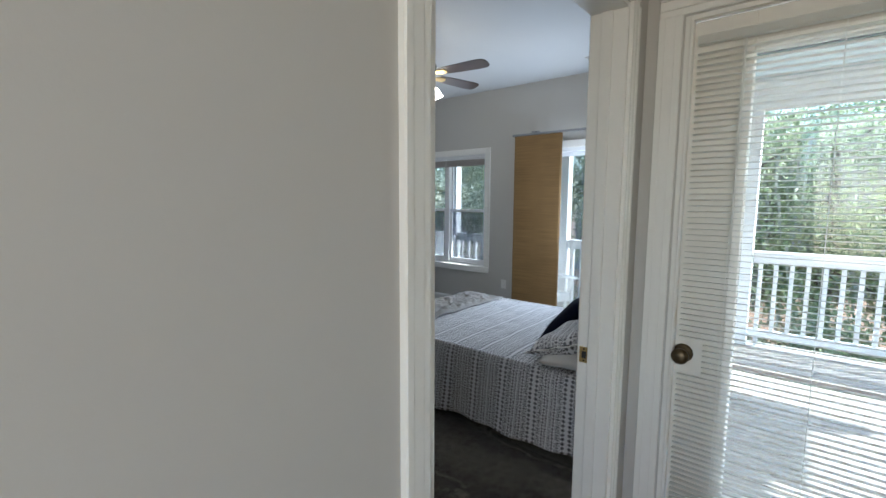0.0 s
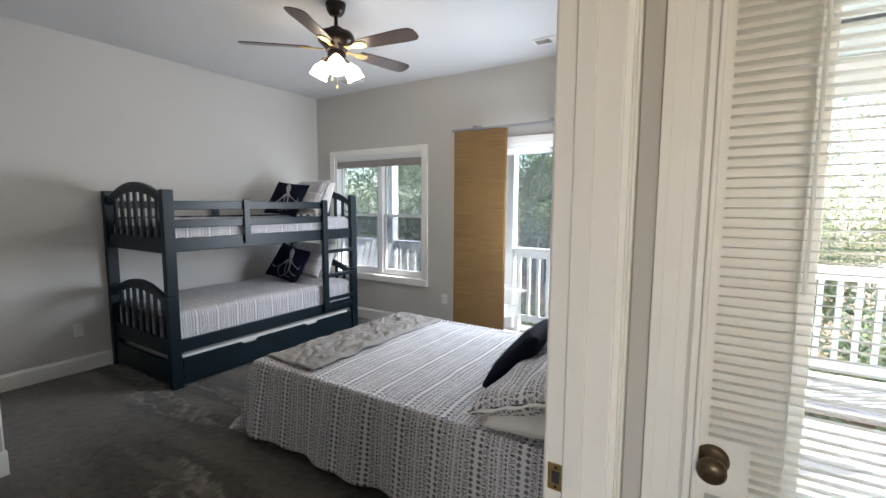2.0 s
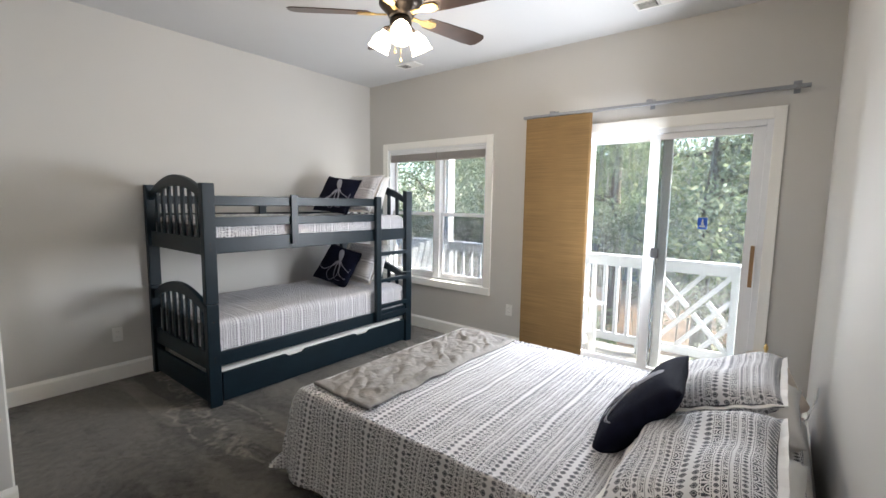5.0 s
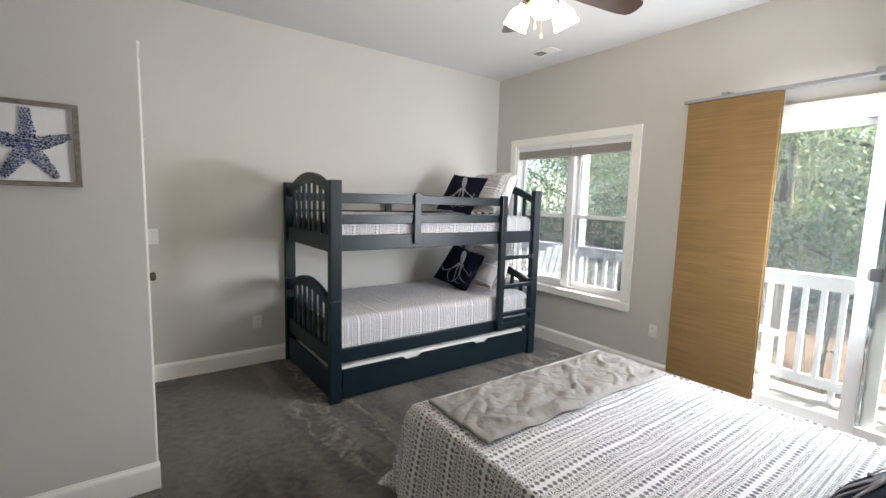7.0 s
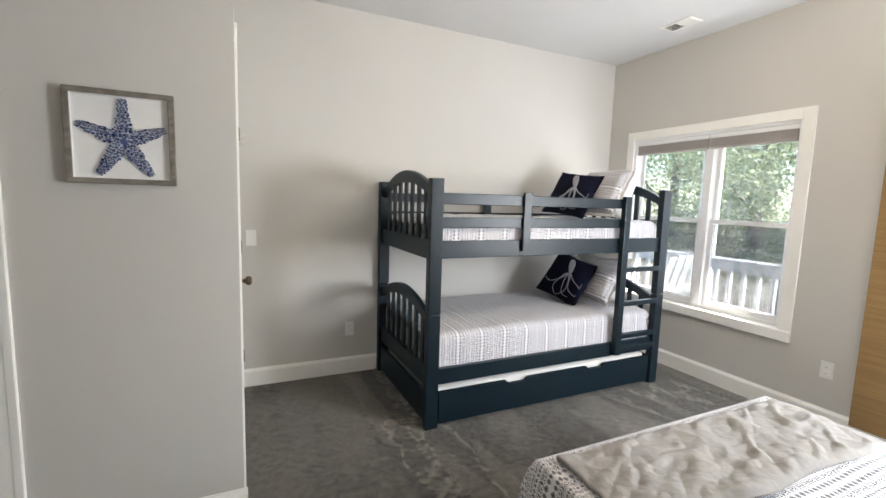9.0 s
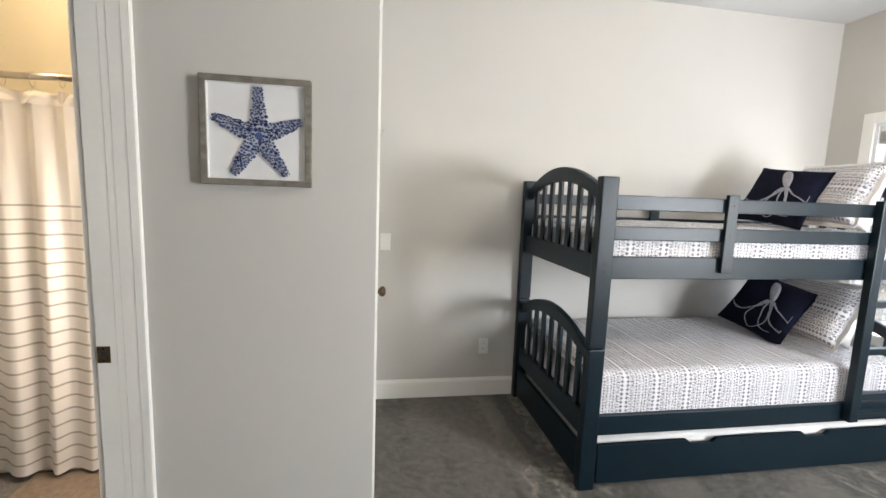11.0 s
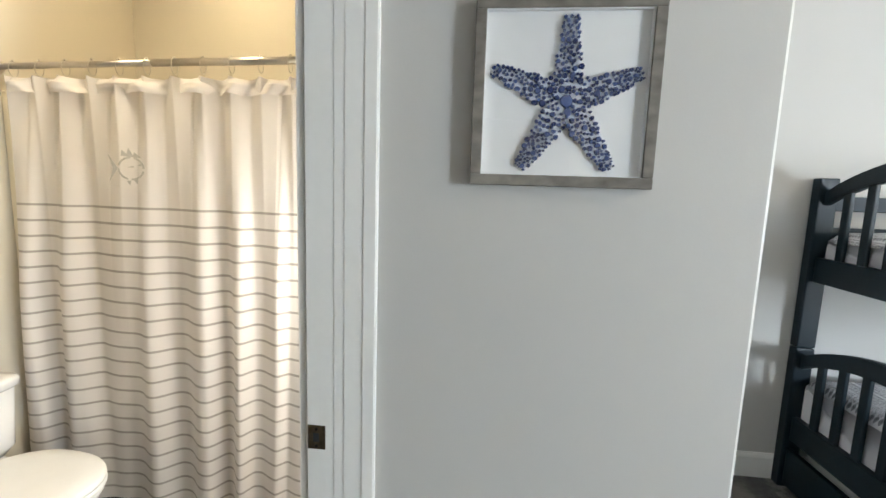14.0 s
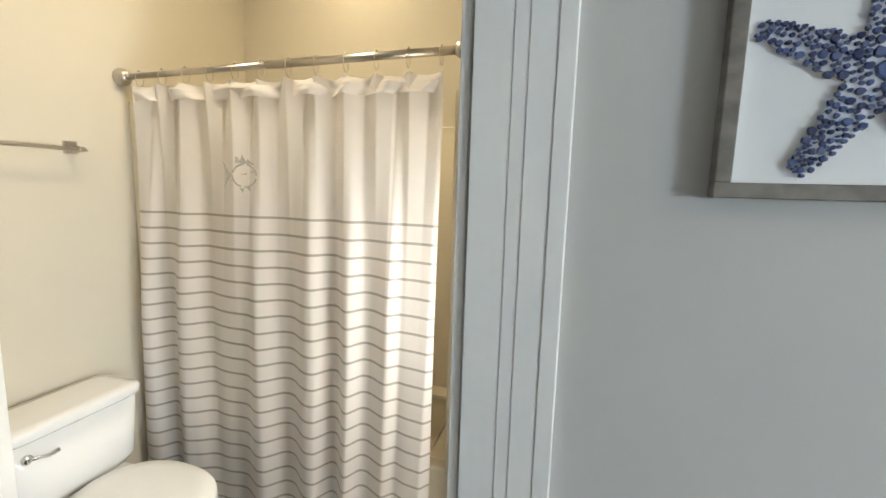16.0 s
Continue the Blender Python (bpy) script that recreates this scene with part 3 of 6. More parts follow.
def casing_strip(bm, axis, a0, a1, face, out, z0, z1, inner_low=True):
    """Moulded casing: three stepped bands. upright strips run in z from z0 to z1 between a0 and a1 along the wall."""
    w = a1 - a0
    bands = ((0.0, 0.30, 0.0135), (0.30, 0.72, 0.0150), (0.72, 1.0, 0.0170))
    if w > 0.12:
        bands = ((0.0, 0.40, 0.0125), (0.40, 0.55, 0.0140), (0.55, 0.82, 0.0155), (0.82, 1.0, 0.0175))
    base = 0.0
    for k, (p, q, d) in enumerate(bands):
        e = 0.0006 * k                      # each band lies on the one below, a hair in from its edge
        p, q = p, 1.0
        if not inner_low:
            p, q = 1 - q, 1 - p
        b0, b1 = a0 + p * w, a0 + q * w
        b0, b1 = (b0 + e, b1) if not inner_low else (b0, b1 - e)
        lo, hi = sorted((face + out * base, face + out * d))
        if axis == "y":
            box(lo, hi, b0, b1, z0, z1 - e, 0.0012, 2, bm)
        else:
            box(b0, b1, lo, hi, z0, z1 - e, 0.0012, 2, bm)
        base = d - 0.0008


def casing_head(bm, axis, a0, a1, face, out, z0, w):
    for p, q, d in ((0.0, 0.30, 0.011), (0.30, 0.72, 0.015), (0.72, 1.0, 0.020)):
        lo, hi = sorted((face, face + out * d))
        if axis == "y":
            box(lo, hi, a0, a1, z0 + p * w, z0 + q * w, 0.0025, 1, bm)
        else:
            box(a0, a1, lo, hi, z0 + p * w, z0 + q * w, 0.0025, 1, bm)


def door_trim(name, axis, a0, a1, h, faces, w=0.07, wr=None, label="white painted door casing and jamb"):
    """Casing on the given faces [(position, out)], jamb lining and stop of a doorway from a0 to a1."""
    top = thing(name, ((0, (a0 + a1) / 2, 0) if axis == "y" else ((a0 + a1) / 2, 0, 0)), label, "door frame", kind="structure")
    wr = wr or w
    for face, out in faces:
        bm = bmesh.new()
        casing_strip(bm, axis, a0 - w - 0.006, a0 - 0.006, face, out, 0.001, h + 0.006, inner_low=False)
        part("casing", bm, TRIM, top)
        bm = bmesh.new()
        casing_strip(bm, axis, a1 + 0.006, a1 + wr + 0.006, face, out, 0.001, h + 0.006, inner_low=True)
        part("casing", bm, TRIM, top)
        bm = bmesh.new()
        casing_head(bm, axis, a0 - w - 0.006, a1 + wr + 0.006, face, out, h + 0.006, w)
        part("casing", bm, TRIM, top)
    if len(faces) == 1:
        faces = list(faces) + [(faces[0][0] + 0.022, -1)]
    c0, c1 = sorted(f + (o * 0.004 if k == 0 or f != faces[0][0] + 0.022 else 0) for k, (f, o) in enumerate(faces))
    mid = (c0 + c1) / 2
    for s, a in ((1, a0), (-1, a1)):
        lo, hi = sorted((a, a + s * 0.016))
        bm = box(c0, c1, lo, hi, 0.001, h, 0.002, 1) if axis == "y" else box(lo, hi, c0, c1, 0.001, h, 0.002, 1)
        part("jamb", bm, TRIM, top)
        lo, hi = sorted((a + s * 0.016, a + s * 0.027))
        bm = box(mid - 0.022, mid + 0.016, lo, hi, 0.001, h - 0.016, 0.003, 1) if axis == "y" else box(lo, hi, mid - 0.022, mid + 0.016, 0.001, h - 0.016, 0.003, 1)
        part("stop", bm, TRIM, top)
    bm = box(c0, c1, a0 + 0.016, a1 - 0.016, h - 0.016, h, 0.002, 1) if axis == "y" else box(a0 + 0.016, a1 - 0.016, c0, c1, h - 0.016, h, 0.002, 1)
    part("head_jamb", bm, TRIM, top)
    return top


def strike_plate(parent, x0, x1, y, z, out):
    """Brass strike with lip and latch hole on a jamb face looking along y."""
    lo, hi = sorted((y, y + out * 0.002))
    p = part("strike_plate", box(x0, x1, lo, hi, z - 0.029, z + 0.029, 0.0006, 1), BRASS, parent, "worn brass strike plate")
    lo2, hi2 = sorted((y + out * 0.002, y + out * 0.0026))
    xm = (x0 + x1) / 2
    part("latch_hole", box(xm - 0.008, xm + 0.008, lo2, hi2, z - 0.013, z + 0.013), SLOT, p)
    for s in (-1, 1):
        part("screw", lathe([(0.0035, 0), (0.0035, 0.0012), (0.001, 0.0016)], 10, m=pose(xm, y + out * 0.002, z + s * 0.021, 90 if out < 0 else -90)), ANTIQUE, p)
    return p


d1 = door_trim("door_frame_bedroom", "y", DOOR_L, DOOR_R, DOOR_H, [(HX0, -1), (HX1, 1)], 0.060, 0.070)
strike_plate(d1, HX0 + 0.004, HX0 + 0.038, DOOR_R - 0.0165, 0.92, -1)
d2 = door_trim("door_frame_bathroom", "y", BATH_L, BATH_R, DOOR_H, [(PX - 0.115, -1), (PX, 1)], 0.108, 0.152)
p = part("latch_plate", box(PX + 0.0125, PX + 0.015, 0.346, 0.386, 0.888, 0.944, 0.001, 1), ANTIQUE, d2, "worn brass latch plate")
part("latch_hole", box(PX + 0.015, PX + 0.0157, 0.359, 0.372, 0.906, 0.926), SLOT, p)
for z in (0.896, 0.936):
    part("screw", lathe([(0.0035, 0), (0.0035, 0.001), (0.001, 0.0014)], 10, m=pose(PX + 0.015, 0.366, z, 0, 90, 0)), BRONZE, p)
d3 = door_trim("door_frame_closet", "x", CD0, CD1, 2.06, [(PY - 0.115, -1), (PY - 0.008, 1)], 0.075)
d4 = door_trim("door_frame_outside", "x", EX0, EX1, EH, [(EY, -1)], 0.075)


def panel_door(name, x0, x1, y, z1, label):
    """Six-panel door leaf on the plane y (front), 35 mm thick."""
    top = thing(name, ((x0 + x1) / 2, y, 0.01), label, "door", kind="structure")
    part("leaf", box(x0, x1, y - 0.035, y, 0.01, z1, 0.002, 1), DOOR_PAINT, top)
    w = x1 - x0
    for c in (0.30, 0.70):
        for z0, zz in ((0.22, 0.82), (1.02, 1.60), (1.70, 1.92)):
            cx = x0 + c * w
            part("panel", box(cx - 0.14 * w, cx + 0.14 * w, y - 0.002, y + 0.005, z0, zz, 0.006, 2), DOOR_PAINT, top)
    return top


CDM = -4.305
cdoor = panel_door("door_closet", CD0 + 0.018, CDM - 0.002, PY - 0.004, 2.04, "white six-panel closet door, closed, with bronze knob")
cdoor2 = panel_door("door_closet", CDM + 0.002, CD1 - 0.018, PY - 0.004, 2.04, "white six-panel closet door, closed, with bronze knob")


def door_knob(parent, p, way, mat):
    """Rose, neck and ball knob; way is the outward direction."""
    m = Matrix.Translation(p) @ Vector(way).to_track_quat("Z", "Y").to_matrix().to_4x4()
    k = part("door_knob", lathe([(0.033, 0), (0.033, 0.005), (0.026, 0.010), (0.012, 0.014), (0.011, 0.030), (0.022, 0.037), (0.028, 0.048), (0.028, 0.058), (0.021, 0.067), (0.010, 0.070)], 28, m=m), mat, parent, "round antique brass door knob", smooth=True)
    return k


door_knob(cdoor, (CDM - 0.06, PY - 0.004, 0.94), (0, 1, 0), ANTIQUE)
for z in (0.28, 1.08, 1.86):
    part("hinge", tube([(CD0 + 0.012, PY + 0.012, z - 0.045), (CD0 + 0.012, PY + 0.012, z + 0.045)], 0.007, 10, bm=box(CD0 - 0.006, CD0 + 0.03, PY - 0.0035, PY + 0.004, z - 0.044, z + 0.044)), ANTIQUE, cdoor, "bronze butt hinge")
for x, z in ((CD0 + 0.16, 1.80), (CDM - 0.12, 1.80)):
    bm = box(x - 0.012, x + 0.012, PY - 0.004, PY + 0.004, z - 0.03, z + 0.03, 0.002, 1)
    tube([(x, PY + 0.002, z - 0.015), (x, PY + 0.03, z - 0.02), (x, PY + 0.042, z + 0.002)], 0.005, 8, bm)
    part("robe_hook", bm, NICKEL, cdoor, "small metal robe hook", smooth=True)

# outside door with a large pane and mini blind
GX0, GX1, GZ0, GZ1 = -0.205, 0.315, 0.28, 1.95
odoor = thing("door_outside", ((EX0 + EX1) / 2, EY, 0.012), "white outside door with a full pane and closed knob", "door", kind="structure")
DY0, DY1 = EY + 0.022, EY + 0.066
x0, x1 = EX0 + 0.020, EX1 - 0.020
bm = bmesh.new()
box(x0, GX0, DY0, DY1, 0.012, EH - 0.02, 0.002, 1, bm)
box(GX1, x1, DY0, DY1, 0.012, EH - 0.02, 0.002, 1, bm)
box(GX0, GX1, DY0, DY1, 0.012, GZ0, 0.002, 1, bm)
box(GX0, GX1, DY0, DY1, GZ1, EH - 0.02, 0.002, 1, bm)
part("leaf", bm, DOOR_PAINT, odoor)
bm = bmesh.new()
for a in (DY0 - 0.010, DY1):
    box(GX0 - 0.028, GX0, a, a + 0.010, GZ0 - 0.028, GZ1 + 0.028, 0.003, 1, bm)
    box(GX1, GX1 + 0.028, a, a + 0.010, GZ0 - 0.028, GZ1 + 0.028, 0.003, 1, bm)
    box(GX0, GX1, a, a + 0.010, GZ1, GZ1 + 0.028, 0.003, 1, bm)
    box(GX0, GX1, a, a + 0.010, GZ0 - 0.028, GZ0, 0.003, 1, bm)
part("glazing_bead", bm, TRIM, odoor)
pane = part("pane", box(GX0, GX1, (DY0 + DY1) / 2 - 0.002, (DY0 + DY1) / 2 + 0.002, GZ0, GZ1), GLASS, odoor)
pane.visible_shadow = False
door_knob(odoor, (-0.352, DY0, 0.925), (0, -1, 0), ANTIQUE)


def sash(parent, x0, x1, y0, y1, z0, z1, w=0.045, wb=None, mat=VINYL, name="sash", wt=None):
    """A glazed frame with rounded edges, and its pane."""
    wb = wb or w
    wt = wt or w
    bm = bmesh.new()
    box(x0, x0 + w, y0, y1, z0, z1, 0.004, 2, bm)
    box(x1 - w, x1, y0, y1, z0, z1, 0.004, 2, bm)
    box(x0 + w, x1 - w, y0, y1, z1 - wt, z1, 0.004, 2, bm)
    box(x0 + w, x1 - w, y0, y1, z0, z0 + wb, 0.004, 2, bm)
    s = part(name, bm, mat, parent)
    ym = (y0 + y1) / 2
    g = part("pane", box(x0 + w - 0.004, x1 - w + 0.004, ym - 0.002, ym + 0.002, z0 + wb - 0.004, z1 - wt + 0.004), TINTED, s)
    g.visible_shadow = False
    return s


win = thing("window_1", ((WIN[0] + WIN[1]) / 2, WY, WIN[2]), "white vinyl twin single-hung window with raised blinds", "window", kind="structure")
bm = bmesh.new()
for a0, a1, z0, z1 in ((WIN[0] - 0.065, WIN[0] + 0.012, WIN[2] - 0.065, WIN[3] + 0.065), (WIN[1] - 0.012, WIN[1] + 0.065, WIN[2] - 0.065, WIN[3] + 0.065)):
    box(a0, a1, WY - 0.018, WY, z0, z1, 0.004, 2, bm)
box(WIN[0] + 0.012, WIN[1] - 0.012, WY - 0.018, WY, WIN[3] - 0.012, WIN[3] + 0.065, 0.004, 2, bm)
part("window_casing", bm, TRIM, win)
part("window_sill", box(WIN[0] - 0.065, WIN[1] + 0.065, WY - 0.030, WY + 0.06, WIN[2] - 0.068, WIN[2] + 0.010, 0.006, 2), TRIM, win)
xm = (WIN[0] + WIN[1]) / 2 + 0.035
bm = bmesh.new()
box(WIN[0], WIN[0] + 0.035, WY + 0.002, WY + 0.13, WIN[2], WIN[3], 0.003, 1, bm)
box(WIN[1] - 0.035, WIN[1], WY + 0.002, WY + 0.13, WIN[2], WIN[3], 0.003, 1, bm)
box(WIN[0] + 0.035, WIN[1] - 0.035, WY + 0.002, WY + 0.13, WIN[3] - 0.035, WIN[3], 0.003, 1, bm)
box(WIN[0] + 0.035, WIN[1] - 0.035, WY + 0.06, WY + 0.13, WIN[2], WIN[2] + 0.035, 0.003, 1, bm)
box(xm - 0.035, xm + 0.035, WY + 0.03, WY + 0.13, WIN[2] + 0.035, WIN[3] - 0.035, 0.003, 1, bm)
part("window_frame", bm, VINYL, win)
for a0, a1 in ((WIN[0] + 0.036, xm - 0.036), (xm + 0.036, WIN[1] - 0.036)):
    sash(win, a0, a1, WY + 0.09, WY + 0.118, 1.325, WIN[3] - 0.036, 0.03)
    s = sash(win, a0, a1, WY + 0.055, WY + 0.085, WIN[2] + 0.036, 1.360, 0.036, 0.05)
    part("sash_lock", box((a0 + a1) / 2 - 0.025, (a0 + a1) / 2 + 0.025, WY + 0.042, WY + 0.055, 1.345, 1.360, 0.004, 2), VINYL, s)
SCREEN = glass_material("insect_screen", (0.62, 0.63, 0.65), 0.8)
for a0, a1 in ((WIN[0] + 0.036, xm - 0.036), (xm + 0.036, WIN[1] - 0.036)):
    sc = part("insect_screen", box(a0, a1, WY + 0.121, WY + 0.123, WIN[2] + 0.036, 1.335), SCREEN, win, "grey insect screen")
    sc.visible_shadow = False
sld = thing("window_2", ((SLI[0] + SLI[1]) / 2, WY, 0), "white sliding glass door with two tall panes", "sliding door", kind="structure")
bm = bmesh.new()
box(SLI[0] - 0.06, SLI[0] + 0.006, WY - 0.018, WY, 0.001, SLI[3] + 0.075, 0.004, 2, bm)
box(SLI[1] - 0.006, SLI[1] + 0.06, WY - 0.018, WY, 0.001, SLI[3] + 0.075, 0.004, 2, bm)
box(SLI[0] + 0.006, SLI[1] - 0.006, WY - 0.018, WY, SLI[3] - 0.006, SLI[3] + 0.075, 0.004, 2, bm)
part("door_casing", bm, TRIM, sld)
bm = bmesh.new()
box(SLI[0], SLI[0] + 0.045, WY + 0.002, WY + 0.15, 0, SLI[3], 0.003, 1, bm)
box(SLI[1] - 0.045, SLI[1], WY + 0.002, WY + 0.15, 0, SLI[3], 0.003, 1, bm)
box(SLI[0] + 0.045, SLI[1] - 0.045, WY + 0.002, WY + 0.15, SLI[3] - 0.045, SLI[3], 0.003, 1, bm)
box(SLI[0] + 0.045, SLI[1] - 0.045, WY + 0.002, WY + 0.15, 0.001, 0.03, 0.003, 1, bm)
part("door_frame", bm, VINYL, sld)
sash(sld, SLI[0] + 0.046, -1.60, WY + 0.085, WY + 0.125, 0.032, SLI[3] - 0.046, 0.07, 0.09, name="fixed_panel", wt=0.045)
sp = sash(sld, -1.76, SLI[1] - 0.046, WY + 0.035, WY + 0.075, 0.032, SLI[3] - 0.046, 0.075, 0.09, name="sliding_panel", wt=0.045)
part("latch", box(-1.70, -1.645, WY + 0.020, WY + 0.035, 1.05, 1.13, 0.004, 2), SLOT, sp, "black plastic latch block")
bm = box(-1.035, -1.010, WY - 0.030, WY - 0.008, 0.90, 1.20, 0.005, 2)
part("handle", bm, HANDLE_WOOD, sp, "wooden pull handle")
bm = bmesh.new()
for z in (0.95, 1.15):
    tube([(-1.022, WY - 0.012, z), (-1.022, WY + 0.036, z)], 0.006, 8, bm)
box(-1.045, -1.0, WY + 0.028, WY + 0.036, 0.92, 1.18, 0.002, 1, bm)
part("handle_mount", bm, VINYL, sp)

bm = box(-1.384, -1.322, WY + 0.047, WY + 0.0495, 1.302, 1.388, 0.0008, 1)
st = part("sticker", bm, material("blue_sticker", (0.02, 0.10, 0.55), 0.4, var=0.05), sp, "blue window sticker with a white emblem")
bm = bmesh.new()
for a, b, z0, z1 in ((-1.358, -1.348, 1.350, 1.376), (-1.362, -1.344, 1.334, 1.348), (-1.372, -1.334, 1.316, 1.330)):
    box(a, b, WY + 0.0455, WY + 0.047, z0, z1, bm=bm)
part("emblem", bm, VINYL, st)

# mini blind on the outside door
BLIND = material("blind_slat", (0.86, 0.86, 0.83), 0.45, var=0.03, scale=8, bump=0.02)
see_through(BLIND, (0.88, 0.90, 0.88), 0.55)
BLX0, BLX1, BLY = -0.362, 0.372, 1.680
mb = thing("mini_blind", ((BLX0 + BLX1) / 2, BLY, 0.24), "white aluminium mini blind lowered over the door pane", "blind")
part("headrail", box(BLX0, BLX1, BLY - 0.014, BLY + 0.014, 1.985, 2.012, 0.002, 1), BLIND, mb)
part("bottom_rail", box(BLX0 + 0.003, BLX1 - 0.003, BLY - 0.012, BLY + 0.012, 0.226, 0.240, 0.003, 1), BLIND, mb)


def slat_mesh(x0, x1):
    bm = bmesh.new()
    c = [(-0.0125, -0.0014), (-0.006, 0.0003), (0.0, 0.0009), (0.006, 0.0003), (0.0125, -0.0014)]
    A = [bm.verts.new((x0, y, z)) for y, z in c]
    B = [bm.verts.new((x1, y, z)) for y, z in c]
    for k in range(4):
        bm.faces.new((A[k], A[k + 1], B[k + 1], B[k]))
    me = bpy.data.meshes.new("slat")
    bm.to_mesh(me)
    bm.free()
    me.materials.append(BLIND)
    return me


full, cut = slat_mesh(BLX0, BLX1), slat_mesh(BLX0 + 0.075, BLX1)
z = 0.256
while z < 1.975:
    ob = new("slat", cut if 0.865 < z < 0.985 else full)
    ob.parent = mb
    ob.location = Vector((0, BLY + random.uniform(-0.0006, 0.0006), z)) - mb.location
    ob.rotation_euler = (radians(-5 + random.uniform(-1.5, 1.5)), 0, radians(random.uniform(-0.08, 0.08)))
    z += 0.0200
for x in (-0.235, 0.005, 0.250):
    for dy in (-0.0135, 0.0135):
        part("ladder_cord", tube([(x, BLY + dy, 0.24), (x, BLY + dy, 1.985)], 0.0007, 5), BLIND, mb)
part("wand", tube([(-0.227, BLY - 0.022, 1.975), (-0.229, BLY - 0.024, 1.315)], 0.0035, 8), BLIND, mb, "clear plastic tilt wand")

# raised blinds in the bedroom window
STACK = material("blind_stack", (0.46, 0.43, 0.41), 0.55, var=0.1, scale=8, bump=0.02)
for a0, a1 in ((WIN[0] + 0.038, xm - 0.004), (xm + 0.004, WIN[1] - 0.038)):
    rb = thing("raised_blind", ((a0 + a1) / 2, WY + 0.03, 1.95), "raised grey slat blind with a white headrail", "blind", "window blinds")
    part("headrail", box(a0, a1, WY + 0.008, WY + 0.052, 2.030, 2.063, 0.003, 1), VINYL, rb)
    for k in range(8):
        zz = 1.962 + 0.0085 * k
        part("slat", box(a0 + 0.004, a1 - 0.004, WY + 0.006, WY + 0.054, zz, zz + 0.0055, 0.001, 1), STACK, rb)
    part("bottom_rail", box(a0 + 0.004, a1 - 0.004, WY + 0.008, WY + 0.052, 1.944, 1.960, 0.004, 1), STACK, rb)

# ---- bedroom ----
BF, BB, BN, BE = -3.935, -5.020, 2.275, 4.365        # bunk bed: front, back, near end, far end
bunk = thing("bunk_bed", ((BF + BB) / 2, (BN + BE) / 2, 0), "navy painted wooden bunk bed with arched ends and trundle drawer", "bunk bed")
PW, PT = 0.085, 0.055
for x0, x1 in ((BF - PT, BF), (BB, BB + PT)):
    for y0, y1 in ((BN, BN + PW), (BE - PW, BE)):
        p = part("post", box(x0, x1, y0, y1, 0.0, 0.745, 0.006, 2), NAVY, bunk)
        part("upper_post", box(x0, x1, y0, y1, 0.749, 1.585, 0.006, 2), NAVY, bunk)


def bunk_end(y0, y1, zb, zt, rise, zr0, zr1):
    """Arched end: bottom rail, arched top rail and slats."""
    xa, xb = BB + PT, BF - PT
    n = 16
    arc = [(xa + (xb - xa) * i / n, zt + rise * math.sin(math.pi * i / n) ** 0.85) for i in range(n + 1)]
    low = [(a, b - 0.085 + 0.02 * abs(2 * i / n - 1)) for i, (a, b) in enumerate(arc)]
    part("top_rail", extruded(arc + low[::-1], (y0, y1), "y", bevel=0.004), NAVY, bunk)
    part("end_rail", box(xa, xb, y0, y1, zr0, zr1, 0.004, 2), NAVY, bunk)
    for k in range(7):
        f = (k + 1) / 8
        x = xa + (xb - xa) * f
        z = zt + rise * math.sin(math.pi * f) ** 0.85 - 0.06
        part("slat", box(x - 0.021, x + 0.021, y0 + 0.008, y1 - 0.008, zr1 - 0.004, z, 0.003, 1), NAVY, bunk)


for y0, y1 in ((BN + 0.025, BN + 0.060), (BE - 0.060, BE - 0.025)):
    bunk_end(y0, y1, 0, 1.52, 0.135, 1.085, 1.205)
    bunk_end(y0, y1, 0, 0.705, 0.135, 0.26, 0.385)
for z0, z1 in ((1.43, 1.50), (1.285, 1.352)):
    part("guard_rail", box(BF - 0.040, BF - 0.015, BN + PW, 3.90, z0, z1, 0.004, 2), NAVY, bunk)
    part("guard_rail", box(BB + 0.015, BB + 0.040, BN + PW, BE - PW, z0, z1, 0.004, 2), NAVY, bunk)
part("side_rail", box(BF - 0.045, BF - 0.018, BN + PW, BE - PW, 1.095, 1.205, 0.004, 2), NAVY, bunk)
part("side_rail", box(BB + 0.018, BB + 0.045, BN + PW, BE - PW, 1.095, 1.205, 0.004, 2), NAVY, bunk)
part("side_rail", box(BF - 0.045, BF - 0.018, BN + PW, BE - PW, 0.285, 0.390, 0.004, 2), NAVY, bunk)
part("side_rail", box(BB + 0.018, BB + 0.045, BN + PW, BE - PW, 0.285, 0.390, 0.004, 2), NAVY, bunk)
part("guard_post", box(BF - 0.015, BF + 0.006, 2.945, 3.005, 1.130, 1.520, 0.004, 2), NAVY, bunk)
part("guard_post", box(BB + 0.040, BB + 0.060, 3.25, 3.32, 1.095, 1.500, 0.004, 2), NAVY, bunk)
lad = part("ladder_rail", box(BF - 0.015, BF + 0.028, 3.840, 3.900, 0.300, 1.520, 0.005, 2), NAVY, bunk)
for z in (0.34, 0.44, 0.70, 0.965):
    part("rung", box(BF - 0.020, BF + 0.018, 3.90, BE - PW, z - 0.018, z + 0.018, 0.005, 2), NAVY, bunk)
